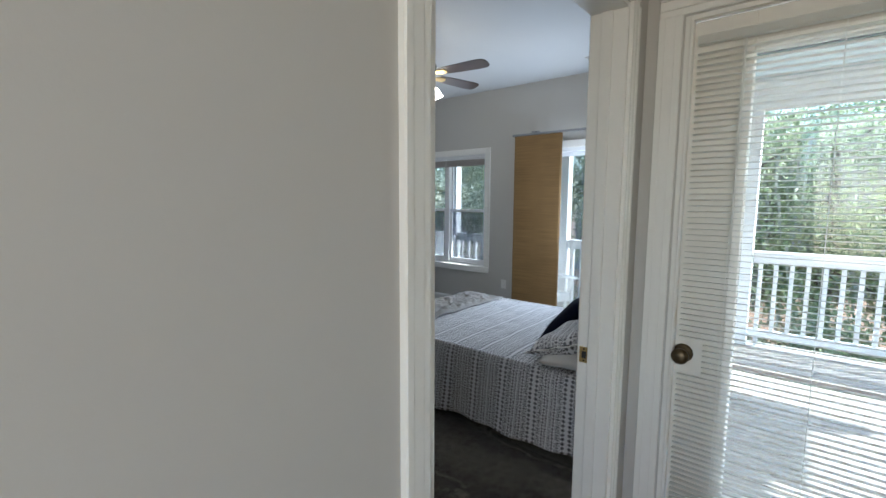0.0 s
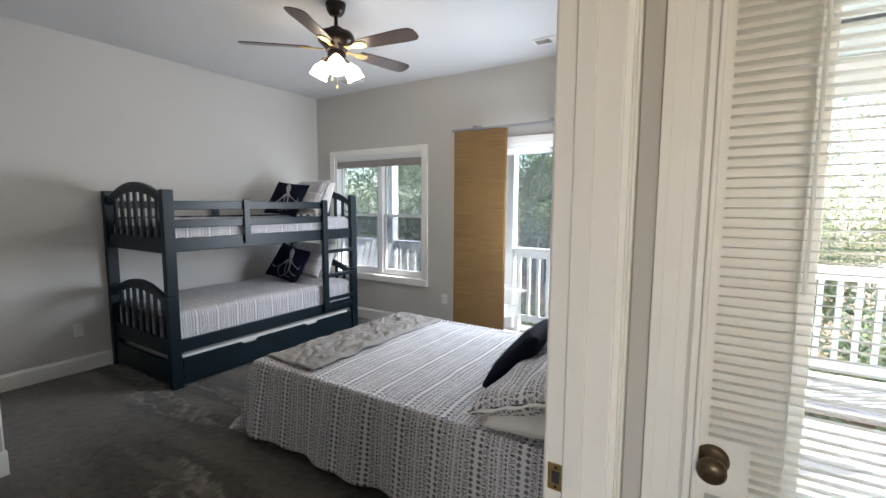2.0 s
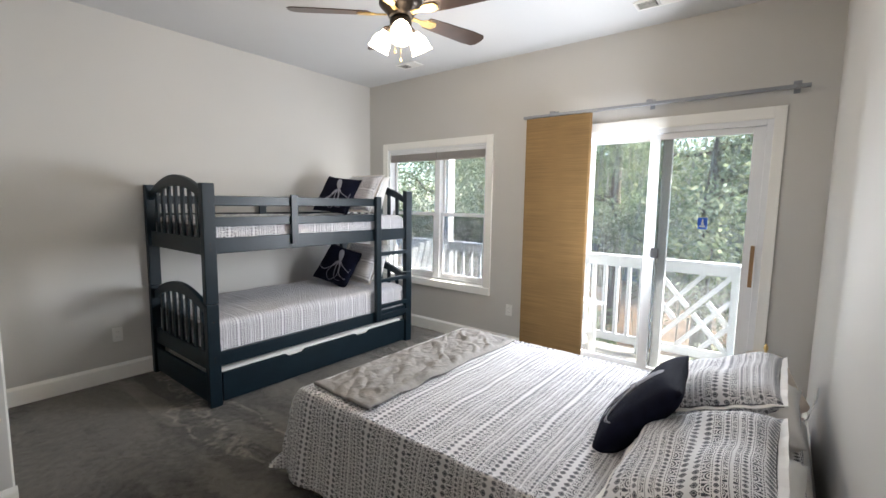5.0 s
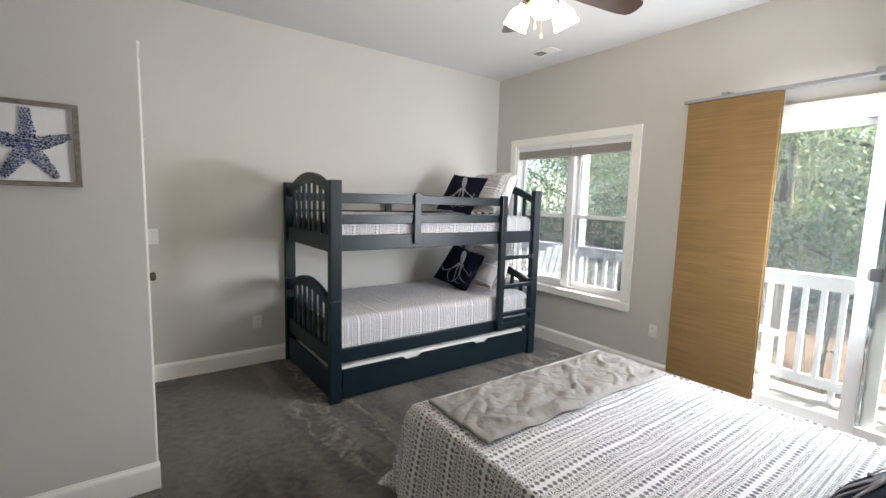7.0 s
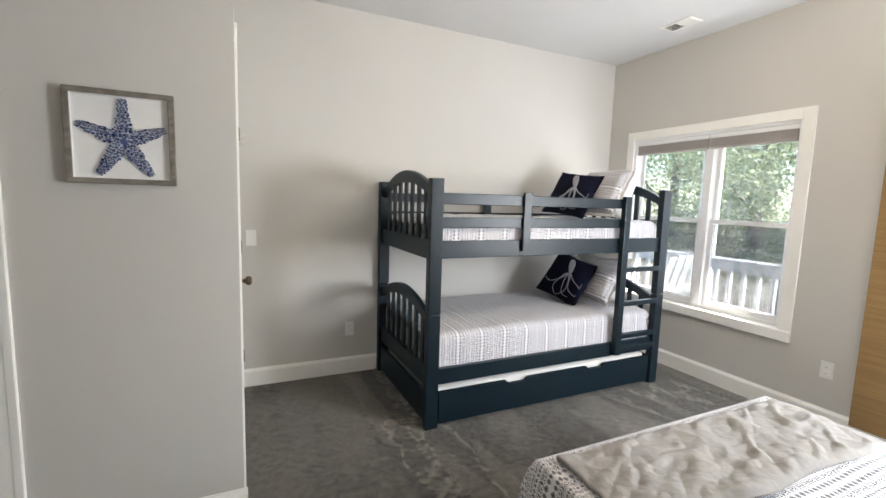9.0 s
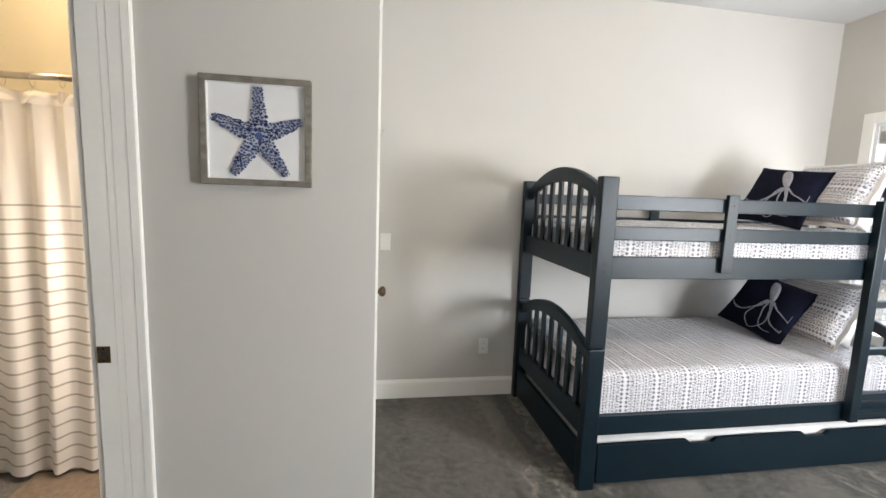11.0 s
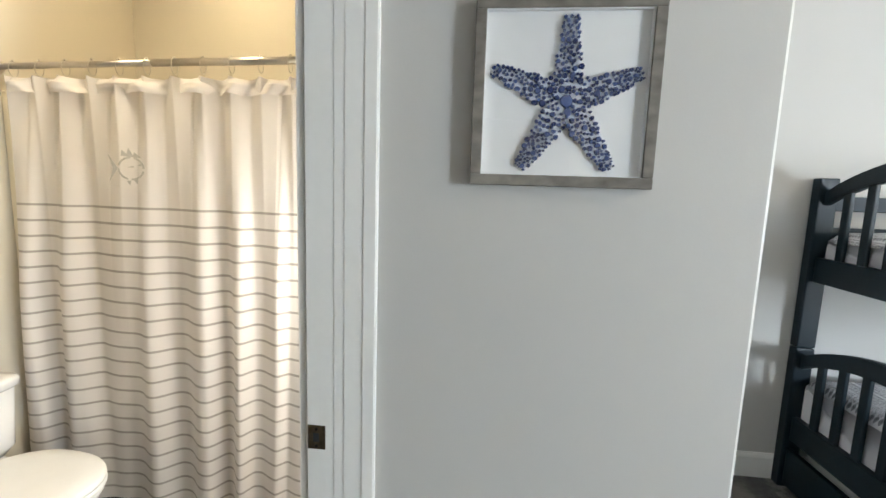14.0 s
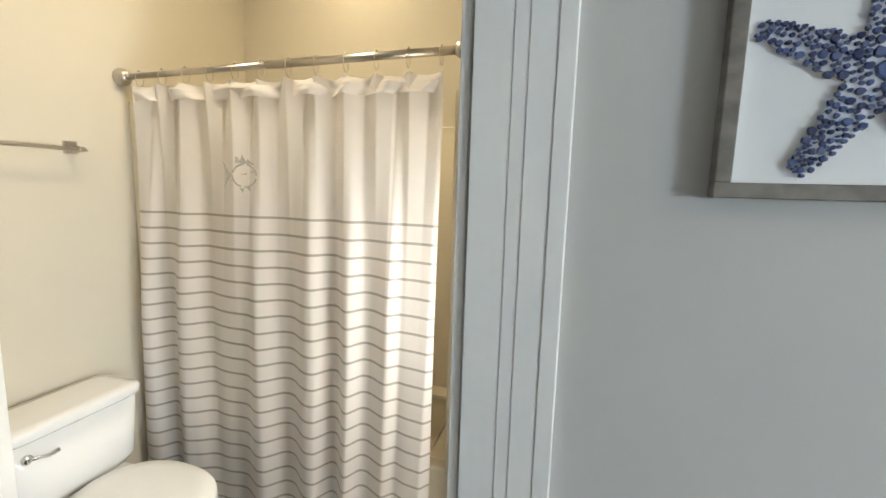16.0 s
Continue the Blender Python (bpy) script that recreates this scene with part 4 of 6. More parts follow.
# trundle
part("trundle_front", extruded([(BN + PW + 0.012, 0.022), (BE - PW - 0.012, 0.022), (BE - PW - 0.012, 0.235), (3.78, 0.235), (3.75, 0.212), (3.63, 0.212), (3.60, 0.235), (3.06, 0.235), (3.03, 0.212), (2.91, 0.212), (2.88, 0.235), (BN + PW + 0.012, 0.235)], (BF - 0.035, BF - 0.012), "x", bevel=0.003), NAVY, bunk, "navy trundle drawer front with two finger notches")
part("trundle_end", box(BB + PT, BF - PT, BN + 0.020, BN + 0.045, 0.022, 0.215, 0.004, 2), NAVY, bunk)
part("trundle_end", box(BB + PT, BF - PT, BE - 0.045, BE - 0.020, 0.022, 0.215, 0.004, 2), NAVY, bunk)
for y in (BN + 0.2, (BN + BE) / 2, BE - 0.2):
    part("bed_slat", box(BB + 0.05, BF - 0.05, y - 0.03, y + 0.03, 0.31, 0.33), NAVY, bunk)
    part("bed_slat", box(BB + 0.05, BF - 0.05, y - 0.03, y + 0.03, 1.11, 1.13), NAVY, bunk)
for x in (BF - PT / 2, ):
    for y in (BN + PW / 2, BE - PW / 2):
        for z in (0.33, 0.36, 0.62, 1.13, 1.17, 1.46):
            part("bolt_cap", lathe([(0.006, 0), (0.006, 0.0015), (0.003, 0.002)], 10, m=pose(BF, y, z, 0, 90, 0)), BRONZE, bunk)
for z in (1.32, 1.465, 1.15):
    part("bolt_cap", lathe([(0.006, 0), (0.006, 0.0015), (0.003, 0.002)], 10, m=pose(BF + 0.006, 2.975, z, 0, 90, 0)), BRONZE, bunk)


def bedding(x0, x1, y0, y1, z0, z1, seed, r=0.05, wob=0.008):
    """Mattress under a fitted printed quilt: rounded block with soft waves; cloth coordinates along y."""
    w, l = x1 - x0, y1 - y0
    h = z1 - z0
    span = w + 2 * h
    def f(u, v):
        s = (u - 0.5) * span
        a = abs(s)
        top = w / 2 - r
        sg = 1 if s > 0 else -1
        if a <= top:
            x, z = s, 0
        elif a <= top + r * math.pi / 2:
            t = (a - top) / r
            x, z = sg * (top + r * math.sin(t)), -r + r * math.cos(t)
        else:
            x, z = sg * w / 2, -r - (a - top - r * math.pi / 2)
        y = (v - 0.5) * l
        d = min(v, 1 - v) * l
        if d < r:
            t = 1 - d / r
            k = 1 - math.sqrt(max(0, 1 - t * t))
            z -= k * r * (1 if a < top + r else 0.3)
            x *= 1 - 0.012 * k
        p = Vector((x0 + w / 2 + x, y0 + l / 2 + y, max(z1 + z, z0)))
        q = noise.noise(Vector((p.x * 5, p.y * 5, seed))) + 0.5 * noise.noise(Vector((p.x * 14, p.y * 11, p.z * 12 + seed)))
        return p + Vector((0.4 * q * wob * (1 if x > 0 else -1), 0, q * wob if a < top + r else 0))
    bm = grid_cloth(f, 60, 90, lambda u, v: ((v - 0.5) * l + seed, (u - 0.5) * span))
    for yy in (y0, y1):
        pts = [v for v in bm.verts if v.is_boundary and abs(v.co.y - yy) < 1e-4]
        cen = bm.verts.new((x0 + w / 2, yy, z0))
        pts.sort(key=lambda v: math.atan2(v.co.z - z0 + 0.02, v.co.x - (x0 + w / 2)))
        for a, b in zip(pts, pts[1:]):
            bm.faces.new((cen, a, b))
    bmesh.ops.recalc_face_normals(bm, faces=bm.faces)
    return bm


for z0, z1, sd, lv in ((0.33, 0.605, 3.0, "lower"), (1.13, 1.335, 7.0, "upper")):
    bb = thing("bunk_bedding", ((BF + BB) / 2, (BN + BE) / 2, z0), "faded grey block-print quilt tucked over the " + lv + " mattress", "bedding", "bunk beddings")
    part("quilt", bedding(BB + 0.056, BF - 0.048, BN + 0.062, BE - 0.062, z0 + 0.012, z1, sd), PRINT_SOFT, bb, smooth=True)
    part("mattress", box(BB + 0.066, BF - 0.058, BN + 0.070, BE - 0.070, z0, z1 - 0.03, 0.03, 3), LINEN, bb, smooth=True)
solid("trundle_mattress", box(BB + 0.07, BF - 0.055, BN + 0.10, BE - 0.10, 0.022, 0.246, 0.03, 3), LINEN, "white mattress lying in the trundle drawer", "mattress", smooth=True)


def tentacles(bm_m, sx, sz, side):
    """Pale embroidered octopus: a tall bulb over curling, tapering arms, as raised thread on the cushion's face."""
    bm = bmesh.new()
    def on(a, b, up=0.0):
        puff = max(0.0, (1 - (2 * a) ** 4) * (1 - (2 * b) ** 4)) ** 0.55
        return bm_m @ Vector((a * sx, side * (0.0085 + up + (0.125 / 2 - 0.004) * puff), b * sz))
    n = 18
    def bulb(k, r):
        t = 2 * math.pi * k / n
        b = math.sin(t)
        w = 0.070 + 0.022 * b
        return 0.04 - 0.06 * b * r + w * r * math.cos(t), 0.22 + 0.17 * r * b
    c = bm.verts.new(on(0.04, 0.22, 0.003))
    mid = [bm.verts.new(on(*bulb(k, 0.6), 0.003)) for k in range(n)]
    rim = [bm.verts.new(on(*bulb(k, 1.0), -0.002)) for k in range(n)]
    for k in range(n):
        bm.faces.new((c, mid[k], mid[(k + 1) % n]))
        bm.faces.new((mid[k], rim[k], rim[(k + 1) % n], mid[(k + 1) % n]))
    arms = []
    for k in range(8):
        f = (k - 3.5) / 3.5
        d = -math.pi / 2 + 0.75 * f
        a, b = 0.09 + 0.045 * f, 0.07
        pts = []
        for q in range(24):
            pts.append(on(a, b))
            curl = 0.02 if q < 8 else 0.05 + 0.012 * (q - 8)
            d += (curl * (1 if f > 0 else -1)) * (0.9 if k % 3 else -0.9) + 0.10 * math.sin(q * 0.55 + k * 1.7)
            a, b = a + 0.027 * math.cos(d), b + 0.027 * math.sin(d)
            a, b = max(-0.43, min(0.43, a)), max(-0.43, min(0.43, b))
        arms.append(tube(pts, [0.0052 - 0.00015 * q for q in range(len(pts))], 6))
    return bm, arms


def flange(w, h, m, over=0.014):
    """Flat stitched border round a cushion's seam."""
    bm = bmesh.new()
    n = 14
    def side(a, b, out):
        return [m @ Vector((a[0] + (b[0] - a[0]) * k / n, 0.004 * math.sin(k * 1.7), a[1] + (b[1] - a[1]) * k / n)) for k in range(n + 1)]
    x0, z0, x1, z1 = -w / 2 * 0.95, -h / 2 * 0.95, w / 2 * 0.95, h / 2 * 0.95
    X0, Z0, X1, Z1 = -w / 2 - over, -h / 2 - over, w / 2 + over, h / 2 + over
    for a, b, c, d in (((x0, z0), (x1, z0), (X0, Z0), (X1, Z0)), ((x1, z0), (x1, z1), (X1, Z0), (X1, Z1)), ((x1, z1), (x0, z1), (X1, Z1), (X0, Z1)), ((x0, z1), (x0, z0), (X0, Z1), (X0, Z0))):
        A = [bm.verts.new(p) for p in side(a, b, 0)]
        B = [bm.verts.new(p) for p in side(c, d, 1)]
        for k in range(n):
            bm.faces.new((A[k], A[k + 1], B[k + 1], B[k]))
    bmesh.ops.remove_doubles(bm, verts=bm.verts, dist=0.0005)
    r = bmesh.ops.extrude_face_region(bm, geom=bm.faces[:])
    bmesh.ops.translate(bm, vec=m.to_3x3() @ Vector((0, 0.004, 0)), verts=[v for v in r["geom"] if isinstance(v, bmesh.types.BMVert)])
    bmesh.ops.recalc_face_normals(bm, faces=bm.faces)
    return bm


def sham(w, h, t, m, seed, mat, label, group, lumps):
    top = thing("pillow_sham", m.translation - Vector((0, 0, 0.1)), label, "pillow", group)
    part("cover", cushion(w, h, t, m, seed, lumps=lumps), mat, top, smooth=True)
    part("flange", flange(w, h, m), LINEN, top, "white stitched border")
    return top


EMBROIDERY = material("silver_embroidery", (0.30, 0.30, 0.34), 0.8, var=0.2, scale=60, bump=0.5, bump_scale=300)


def navy_cushion(m, label, seed, size=0.40, side=-1, cat="cushion"):
    top = thing("throw_cushion", m.translation - Vector((0, 0, 0.2)), label, cat, "navy cushions")
    part("cover", cushion(size, size, 0.125, m, seed), NAVY_CLOTH, top, smooth=True)
    bulb, arms = tentacles(m, size, size, side)
    emb = part("embroidery", bulb, EMBROIDERY, top, "silver embroidered octopus")
    for arm in arms:
        part("tentacle", arm, EMBROIDERY, emb, smooth=True)
    return top


# pillows on the bunks lean against the far end
for z, s in ((0.605, 0), (1.335, 5)):
    solid("pillow", cushion(0.62, 0.42, 0.17, pose(-4.50, BE - 0.17, z + 0.205, -22, 0, 4), s + 1), LINEN, "plump white pillow leaning on the bunk end", "pillow", "bunk pillows", smooth=True)
    sham(0.56, 0.40, 0.16, pose(-4.37, BE - 0.33, z + 0.222, -27, 0, -6), s + 2, PRINT_SOFT, "grey block-print pillow leaning on a white one", "bunk pillows", 0.015)
    navy_cushion(pose(-4.50, BE - 0.52, z + 0.200, -32, 14 if s == 0 else 6, 14), "navy cushion with a silver sea creature on the bunk", s + 3, 0.42)

# ---- queen bed ----
QX0, QX1, QY0, QY1, QZ = -2.76, -0.70, 2.235, 3.66, 0.505
bed = thing("bed_base", ((QX0 + QX1) / 2, (QY0 + QY1) / 2, 0), "queen mattress on a low base, white side showing at the head", "bed")
part("mattress", box(QX0 + 0.05, QX1, QY0 + 0.05, QY1 - 0.05, 0.20, 0.480, 0.05, 4), LINEN, bed, smooth=True)
part("box_base", box(QX0 + 0.07, QX1 - 0.01, QY0 + 0.07, QY1 - 0.07, 0.0, 0.199, 0.02, 2), LINEN, bed)


def spread(hem=False):
    """Printed coverlet: flat on top, hanging to the floor on the sides and at the foot, corner flaring out."""
    r, drop = 0.06, 0.485
    L, W = QX1 - 0.03 - QX0, QY1 - QY0
    nx, ny = 110, 120
    su, sv = L + drop, W + 2 * drop
    def f(u, v):
        ax = (1 - u) * su - drop           # distance from the foot edge towards the head; negative hangs
        ay = (v - 0.5) * sv
        ox = max(0.0, -ax)
        oy = max(0.0, abs(ay) - W / 2)
        sg = 1 if ay > 0 else -1
        over = max(ox, oy)
        bend = min(over / r, math.pi / 2)
        out = r * math.sin(bend) - r * 0.6 * min(1, over / r)
        z = QZ - r * (1 - math.cos(bend)) - max(0.0, over - r * math.pi / 2) * 0.985
        fold = 0.0
        if over > r:
            k = (over - r) / (drop - r)
            along = ay if ox >= oy else ax
            fold = k * (0.018 * math.sin(along * 9.0 + 1.0) + 0.012 * math.sin(along * 23.0) + 0.02 * noise.noise(Vector((along * 3, 2.0, 1.0))))
            out += 0.05 * k + fold
        x = QX0 + max(ax, 0.0)
        y = (QY0 + QY1) / 2 + sg * min(abs(ay), W / 2)
        if ox > 0 and oy > 0:
            m_, n_ = ox / max(over, 1e-6), oy / max(over, 1e-6)
            x -= out * m_ + 0.13 * min(ox, oy) * m_
            y += sg * (out * n_ + 0.02 * min(ox, oy) * n_)
        elif ox > 0:
            x -= out
        elif oy > 0:
            y += sg * out
        if over == 0:
            z += 0.006 * noise.noise(Vector((x * 4, y * 4, 0))) + 0.004 * noise.noise(Vector((x * 11, y * 9, 3)))
            e = min(max(0.0, ax), W / 2 - abs(ay))
            z -= 0.012 * max(0, 1 - e / 0.25) ** 2
        return Vector((x, y, max(z, 0.022)))
    if hem:
        strips = bmesh.new()
        uvm = lambda u, v: (u, v)
        grid_cloth(lambda u, v: f(0.988 + 0.012 * u, v) + Vector((-0.005, 0, 0)), 2, 120, uvm, strips)
        grid_cloth(lambda u, v: f(u, 0.012 * v) + Vector((0, -0.005, 0)), 110, 2, uvm, strips)
        grid_cloth(lambda u, v: f(u, 1 - 0.012 * v) + Vector((0, 0.005, 0)), 110, 2, uvm, strips)
        return strips
    return grid_cloth(f, nx, ny, lambda u, v: (u * su, v * sv))


cov = thing("coverlet", ((QX0 + QX1) / 2, (QY0 + QY1) / 2, 0.02), "white and charcoal block-print coverlet draped to the floor", "bedspread")
bm = spread()
ob = part("cloth", bm, PRINT, cov, smooth=True)
md = ob.modifiers.new("thickness", "SOLIDIFY")
md.thickness, md.offset = 0.006, -1.0
part("hem", spread(True), LINEN, cov, "plain white hem", smooth=True)


def throw_cloth():
    x0, x1, y0, y1 = -2.72, -2.30, 2.285, 3.63
    def f(u, v):
        x, y = x0 + (x1 - x0) * u, y0 + (y1 - y0) * v
        x += 0.02 * noise.noise(Vector((u * 2, v * 4, 1))) + 0.05 * (v - 0.5) * 0.4
        z = QZ + 0.020 + 0.008 * noise.noise(Vector((x * 7, y * 4, 2))) + 0.020 * max(0.0, noise.noise(Vector((x * 5 + y * 4, y * 5 - x * 3, 5))) - 0.05) + 0.014 * abs(noise.noise(Vector((x * 13 + y * 8, y * 9, 9))))
        e = min(u, 1 - u, v, 1 - v)
        k = min(1.0, e / 0.10)
        cr = noise.noise(Vector((x * 7 + y * 3, y * 3.4 - x * 2, 21)))
        cr2 = noise.noise(Vector((x * 14 - y * 5, y * 8, 33)))
        z += k * (0.011 * max(0.0, 1 - abs(cr) * 6) + 0.005 * max(0.0, 1 - abs(cr2) * 6))
        if x < QX0 + 0.10:
            z -= 0.25 * (QX0 + 0.10 - x) ** 1.3
        z -= 0.012 * max(0, 1 - e / 0.04)
        return Vector((x, y, z))
    return grid_cloth(f, 80, 200)


ob = solid("throw_blanket", throw_cloth(), THROW, "folded grey fleece throw across the foot of the bed", "blanket", smooth=True)
md = ob.modifiers.new("thickness", "SOLIDIFY")
md.thickness, md.offset = 0.018, 0.0

for y, s, nm in ((2.52, 21, "near"), (3.30, 22, "far")):
    solid("pillow", cushion(0.64, 0.44, 0.15, pose(-0.95, y, 0.575, 84, 0, 90), s, lumps=0.03), LINEN, "white pillow lying flat at the head of the bed", "pillow", "bed pillows", smooth=True)
    sham(0.64, 0.45, 0.15, pose(-1.02, y - 0.01, 0.668, 70, 0, 90), s + 4, PRINT, "charcoal block-print sham propped on a white pillow", "bed pillows", 0.03)
navy_cushion(pose(-1.27, 2.86, 0.645, 40, 0, 96), "navy cushion with silver embroidery leaning on the shams", 31, 0.46, 1)

# ---- grass panel and its track ----
panel = thing("panel_blind", (-2.5, 4.68, 0.13), "golden woven grass panel blind, stacked to one side", "panel blind")
part("panel", box(-2.797, -2.203, 4.668, 4.674, 0.13, 2.245, 0.002, 1), GRASSCLOTH, panel)
part("panel", box(-2.785, -2.195, 4.684, 4.690, 0.13, 2.245, 0.002, 1), GRASSCLOTH, panel)
part("panel", box(-2.790, -2.200, 4.700, 4.706, 0.13, 2.245, 0.002, 1), GRASSCLOTH, panel)
track = part("track", box(-2.83, -0.79, 4.664, 4.712, 2.250, 2.272, 0.003, 1), STEEL, panel, "thin grey metal ceiling track")
for x in (-2.55, -1.75, -0.86):
    part("bracket", box(x - 0.022, x + 0.022, 4.660, WY - 0.001, 2.272, 2.292, 0.003, 1, bm=box(x - 0.018, x + 0.018, WY - 0.006, WY - 0.001, 2.235, 2.310, 0.002, 1)), STEEL, panel)

# ---- ceiling fan ----
fan = thing("ceiling_fan", (FAN.x, FAN.y, CH), "bronze ceiling fan with five walnut blades and three lit shades", "ceiling fan")
T = lambda z: pose(FAN.x, FAN.y, z)
part("canopy", lathe([(0.072, 0), (0.072, -0.01), (0.062, -0.05), (0.045, -0.075), (0.020, -0.08)], 28, m=T(CH - 0.0005)), BRONZE, fan, smooth=True)
part("downrod", lathe([(0.013, 0), (0.013, -0.09)], 14, m=T(CH - 0.075)), BRONZE, fan, smooth=True)
part("motor_housing", lathe([(0.03, 0), (0.05, -0.012), (0.055, -0.03), (0.115, -0.045), (0.128, -0.07), (0.128, -0.10), (0.105, -0.125), (0.08, -0.145), (0.075, -0.165), (0.05, -0.17)], 32, m=T(CH - 0.155)), BRONZE, fan, smooth=True)
lk = part("light_kit", lathe([(0.05, 0), (0.065, -0.012), (0.065, -0.045), (0.045, -0.062), (0.03, -0.075), (0.012, -0.085)], 28, m=T(CH - 0.325)), BRONZE, fan, "bronze light kit", smooth=True)
for k in range(5):
    R = T(0) @ pose(0, 0, 0, 0, 0, 78 + 72 * k)
    outline = [(0.19, -0.050), (0.30, -0.060), (0.55, -0.072), (0.625, -0.066), (0.650, -0.040), (0.655, 0.0), (0.650, 0.040), (0.625, 0.066), (0.55, 0.072), (0.30, 0.060), (0.19, 0.050), (0.175, 0.0)]
    tilt = R @ pose(0, 0, CH - 0.302, -12, 0, 0)
    b = part("blade", extruded(outline, (-0.003, 0.003), "z", tilt, 0.0015), BLADE_WOOD, fan, "dark walnut blade")
    bm = extruded([(0.08, -0.018), (0.14, -0.012), (0.18, -0.035), (0.245, -0.030), (0.26, 0.0), (0.245, 0.030), (0.18, 0.035), (0.14, 0.012), (0.08, 0.018)], (-0.010, -0.0035), "z", tilt, 0.001)
    part("blade_iron", bm, BRASS, b, "brass blade iron")
for k in range(3):
    a = radians(75 + 120 * k)
    d = Vector((math.cos(a), math.sin(a), 0))
    c = Vector((FAN.x, FAN.y, CH - 0.375))
    part("arm", tube([c + d * 0.03, c + d * 0.075 + Vector((0, 0, 0.012)), c + d * 0.105 + Vector((0, 0, -0.012))], 0.009, 10), BRONZE, lk, smooth=True)
    m = Matrix.Translation(c + d * 0.100 + Vector((0, 0, -0.010))) @ (d * 0.55 + Vector((0, 0, -1))).to_track_quat("Z", "Y").to_matrix().to_4x4()
    sh = part("shade", lathe([(0.022, 0), (0.024, 0.012), (0.045, 0.035), (0.057, 0.065), (0.058, 0.095), (0.066, 0.118), (0.063, 0.118), (0.055, 0.095), (0.054, 0.065), (0.042, 0.036), (0.02, 0.016)], 28, m=m), FROST, lk, "lit frosted glass shade", smooth=True)
    sh.visible_shadow = False
for dx, l in ((0.02, 0.16), (-0.025, 0.10)):
    bm = tube([(FAN.x + dx, FAN.y - 0.02, CH - 0.40), (FAN.x + dx, FAN.y - 0.02, CH - 0.40 - l)], 0.0015, 6)
    lathe([(0.002, 0), (0.006, -0.008), (0.006, -0.02), (0.002, -0.026)], 10, bm, pose(FAN.x + dx, FAN.y - 0.02, CH - 0.40 - l))
    part("pull_chain", bm, BRASS, fan)


def ceiling_vent(x, y, w, d, rot):
    top = thing("ceiling_vent", (x, y, CH), "white louvred ceiling air vent", "air vent", "ceiling vents")
    m = pose(x, y, CH, 0, 0, rot)
    bm = bmesh.new()
    for a0, a1, b0, b1 in ((-w / 2, w / 2, -d / 2, -d / 2 + 0.02), (-w / 2, w / 2, d / 2 - 0.02, d / 2), (-w / 2, -w / 2 + 0.02, -d / 2 + 0.02, d / 2 - 0.02), (w / 2 - 0.02, w / 2, -d / 2 + 0.02, d / 2 - 0.02), (-0.006, 0.006, -d / 2 + 0.02, d / 2 - 0.02)):
        box(a0, a1, b0, b1, -0.010, -0.0005, 0.002, 1, bm, m)
    part("frame", bm, PLASTIC, top)
    part("backing", box(-w / 2 + 0.01, w / 2 - 0.01, -d / 2 + 0.01, d / 2 - 0.01, -0.003, -0.0006, m=m), SLOT, top)
    n = 7
    for k in range(n):
        b = -d / 2 + 0.026 + (d - 0.052) * k / (n - 1)
        for a, s in ((-w / 4, 35), (w / 4, -35)):
            part("slat", box(-w / 4 + 0.012, w / 4 - 0.016, -0.007, 0.007, -0.0008, 0.0008, m=m @ pose(a, b, -0.007, s)), PLASTIC, top)
    return top


ceiling_vent(-1.66, 4.36, 0.30, 0.15, 0)
ceiling_vent(-4.02, 4.40, 0.26, 0.15, 0)


def wall_plate(name, at, way, slots, label, category):
    """Cover plate on a wall; way 'x' or '-y'. Duplex outlet or toggle switch."""
    top = thing(name, at, label, category, name + "s")
    m = Matrix.Translation(at) @ (pose(0, 0, 0, 0, 0, 90) if way == "x" else pose(0, 0, 0))
    part("plate", box(-0.036, 0.036, -0.006, 0.0, -0.058, 0.058, 0.003, 2, m=m), PLASTIC, top)
    if slots:
        for z in (-0.02, 0.02):
            s = part("socket", box(-0.015, 0.015, -0.0085, -0.006, z - 0.014, z + 0.014, 0.002, 1, m=m), PLASTIC, top)
            for x in (-0.006, 0.006):
                part("slot", box(x - 0.001, x + 0.001, -0.0092, -0.0085, z - 0.003, z + 0.006, m=m), SLOT, s)
    else:
        part("toggle", box(-0.005, 0.005, -0.018, -0.006, -0.004, 0.012, 0.002, 1, m=m), PLASTIC, top)
    return top


wall_plate("wall_outlet", (WX, 2.045, 0.375), "x", True, "white duplex outlet on the grey wall", "outlet")
wall_plate("wall_outlet", (-2.985, WY, 0.40), "-y", True, "white duplex outlet under the window wall", "outlet")
wall_plate("light_switch", (WX, 1.315, 1.135), "x", False, "white toggle light switch on the grey wall", "light switch")

# ---- picture ----
FY0, FY1, FZ0, FZ1 = 0.681, 1.020, 1.479, 1.820
pic = thing("framed_picture", (PX, (FY0 + FY1) / 2, FZ0), "blue mosaic starfish in a grey wooden shadow box", "picture")
fw, fd = 0.0205, 0.026
for a0, a1, z0, z1 in ((FY0, FY1, FZ0, FZ0 + fw), (FY0, FY1, FZ1 - fw, FZ1), (FY0, FY0 + fw, FZ0 + fw, FZ1 - fw), (FY1 - fw, FY1, FZ0 + fw, FZ1 - fw)):
    part("frame_bar", box(PX + 0.001, PX + fd, a0, a1, z0, z1, 0.0015, 1), FRAME_WOOD, pic)
part("backing", box(PX + 0.001, PX + 0.012, FY0 + fw, FY1 - fw, FZ0 + fw, FZ1 - fw), CARD, pic, "white backing board")
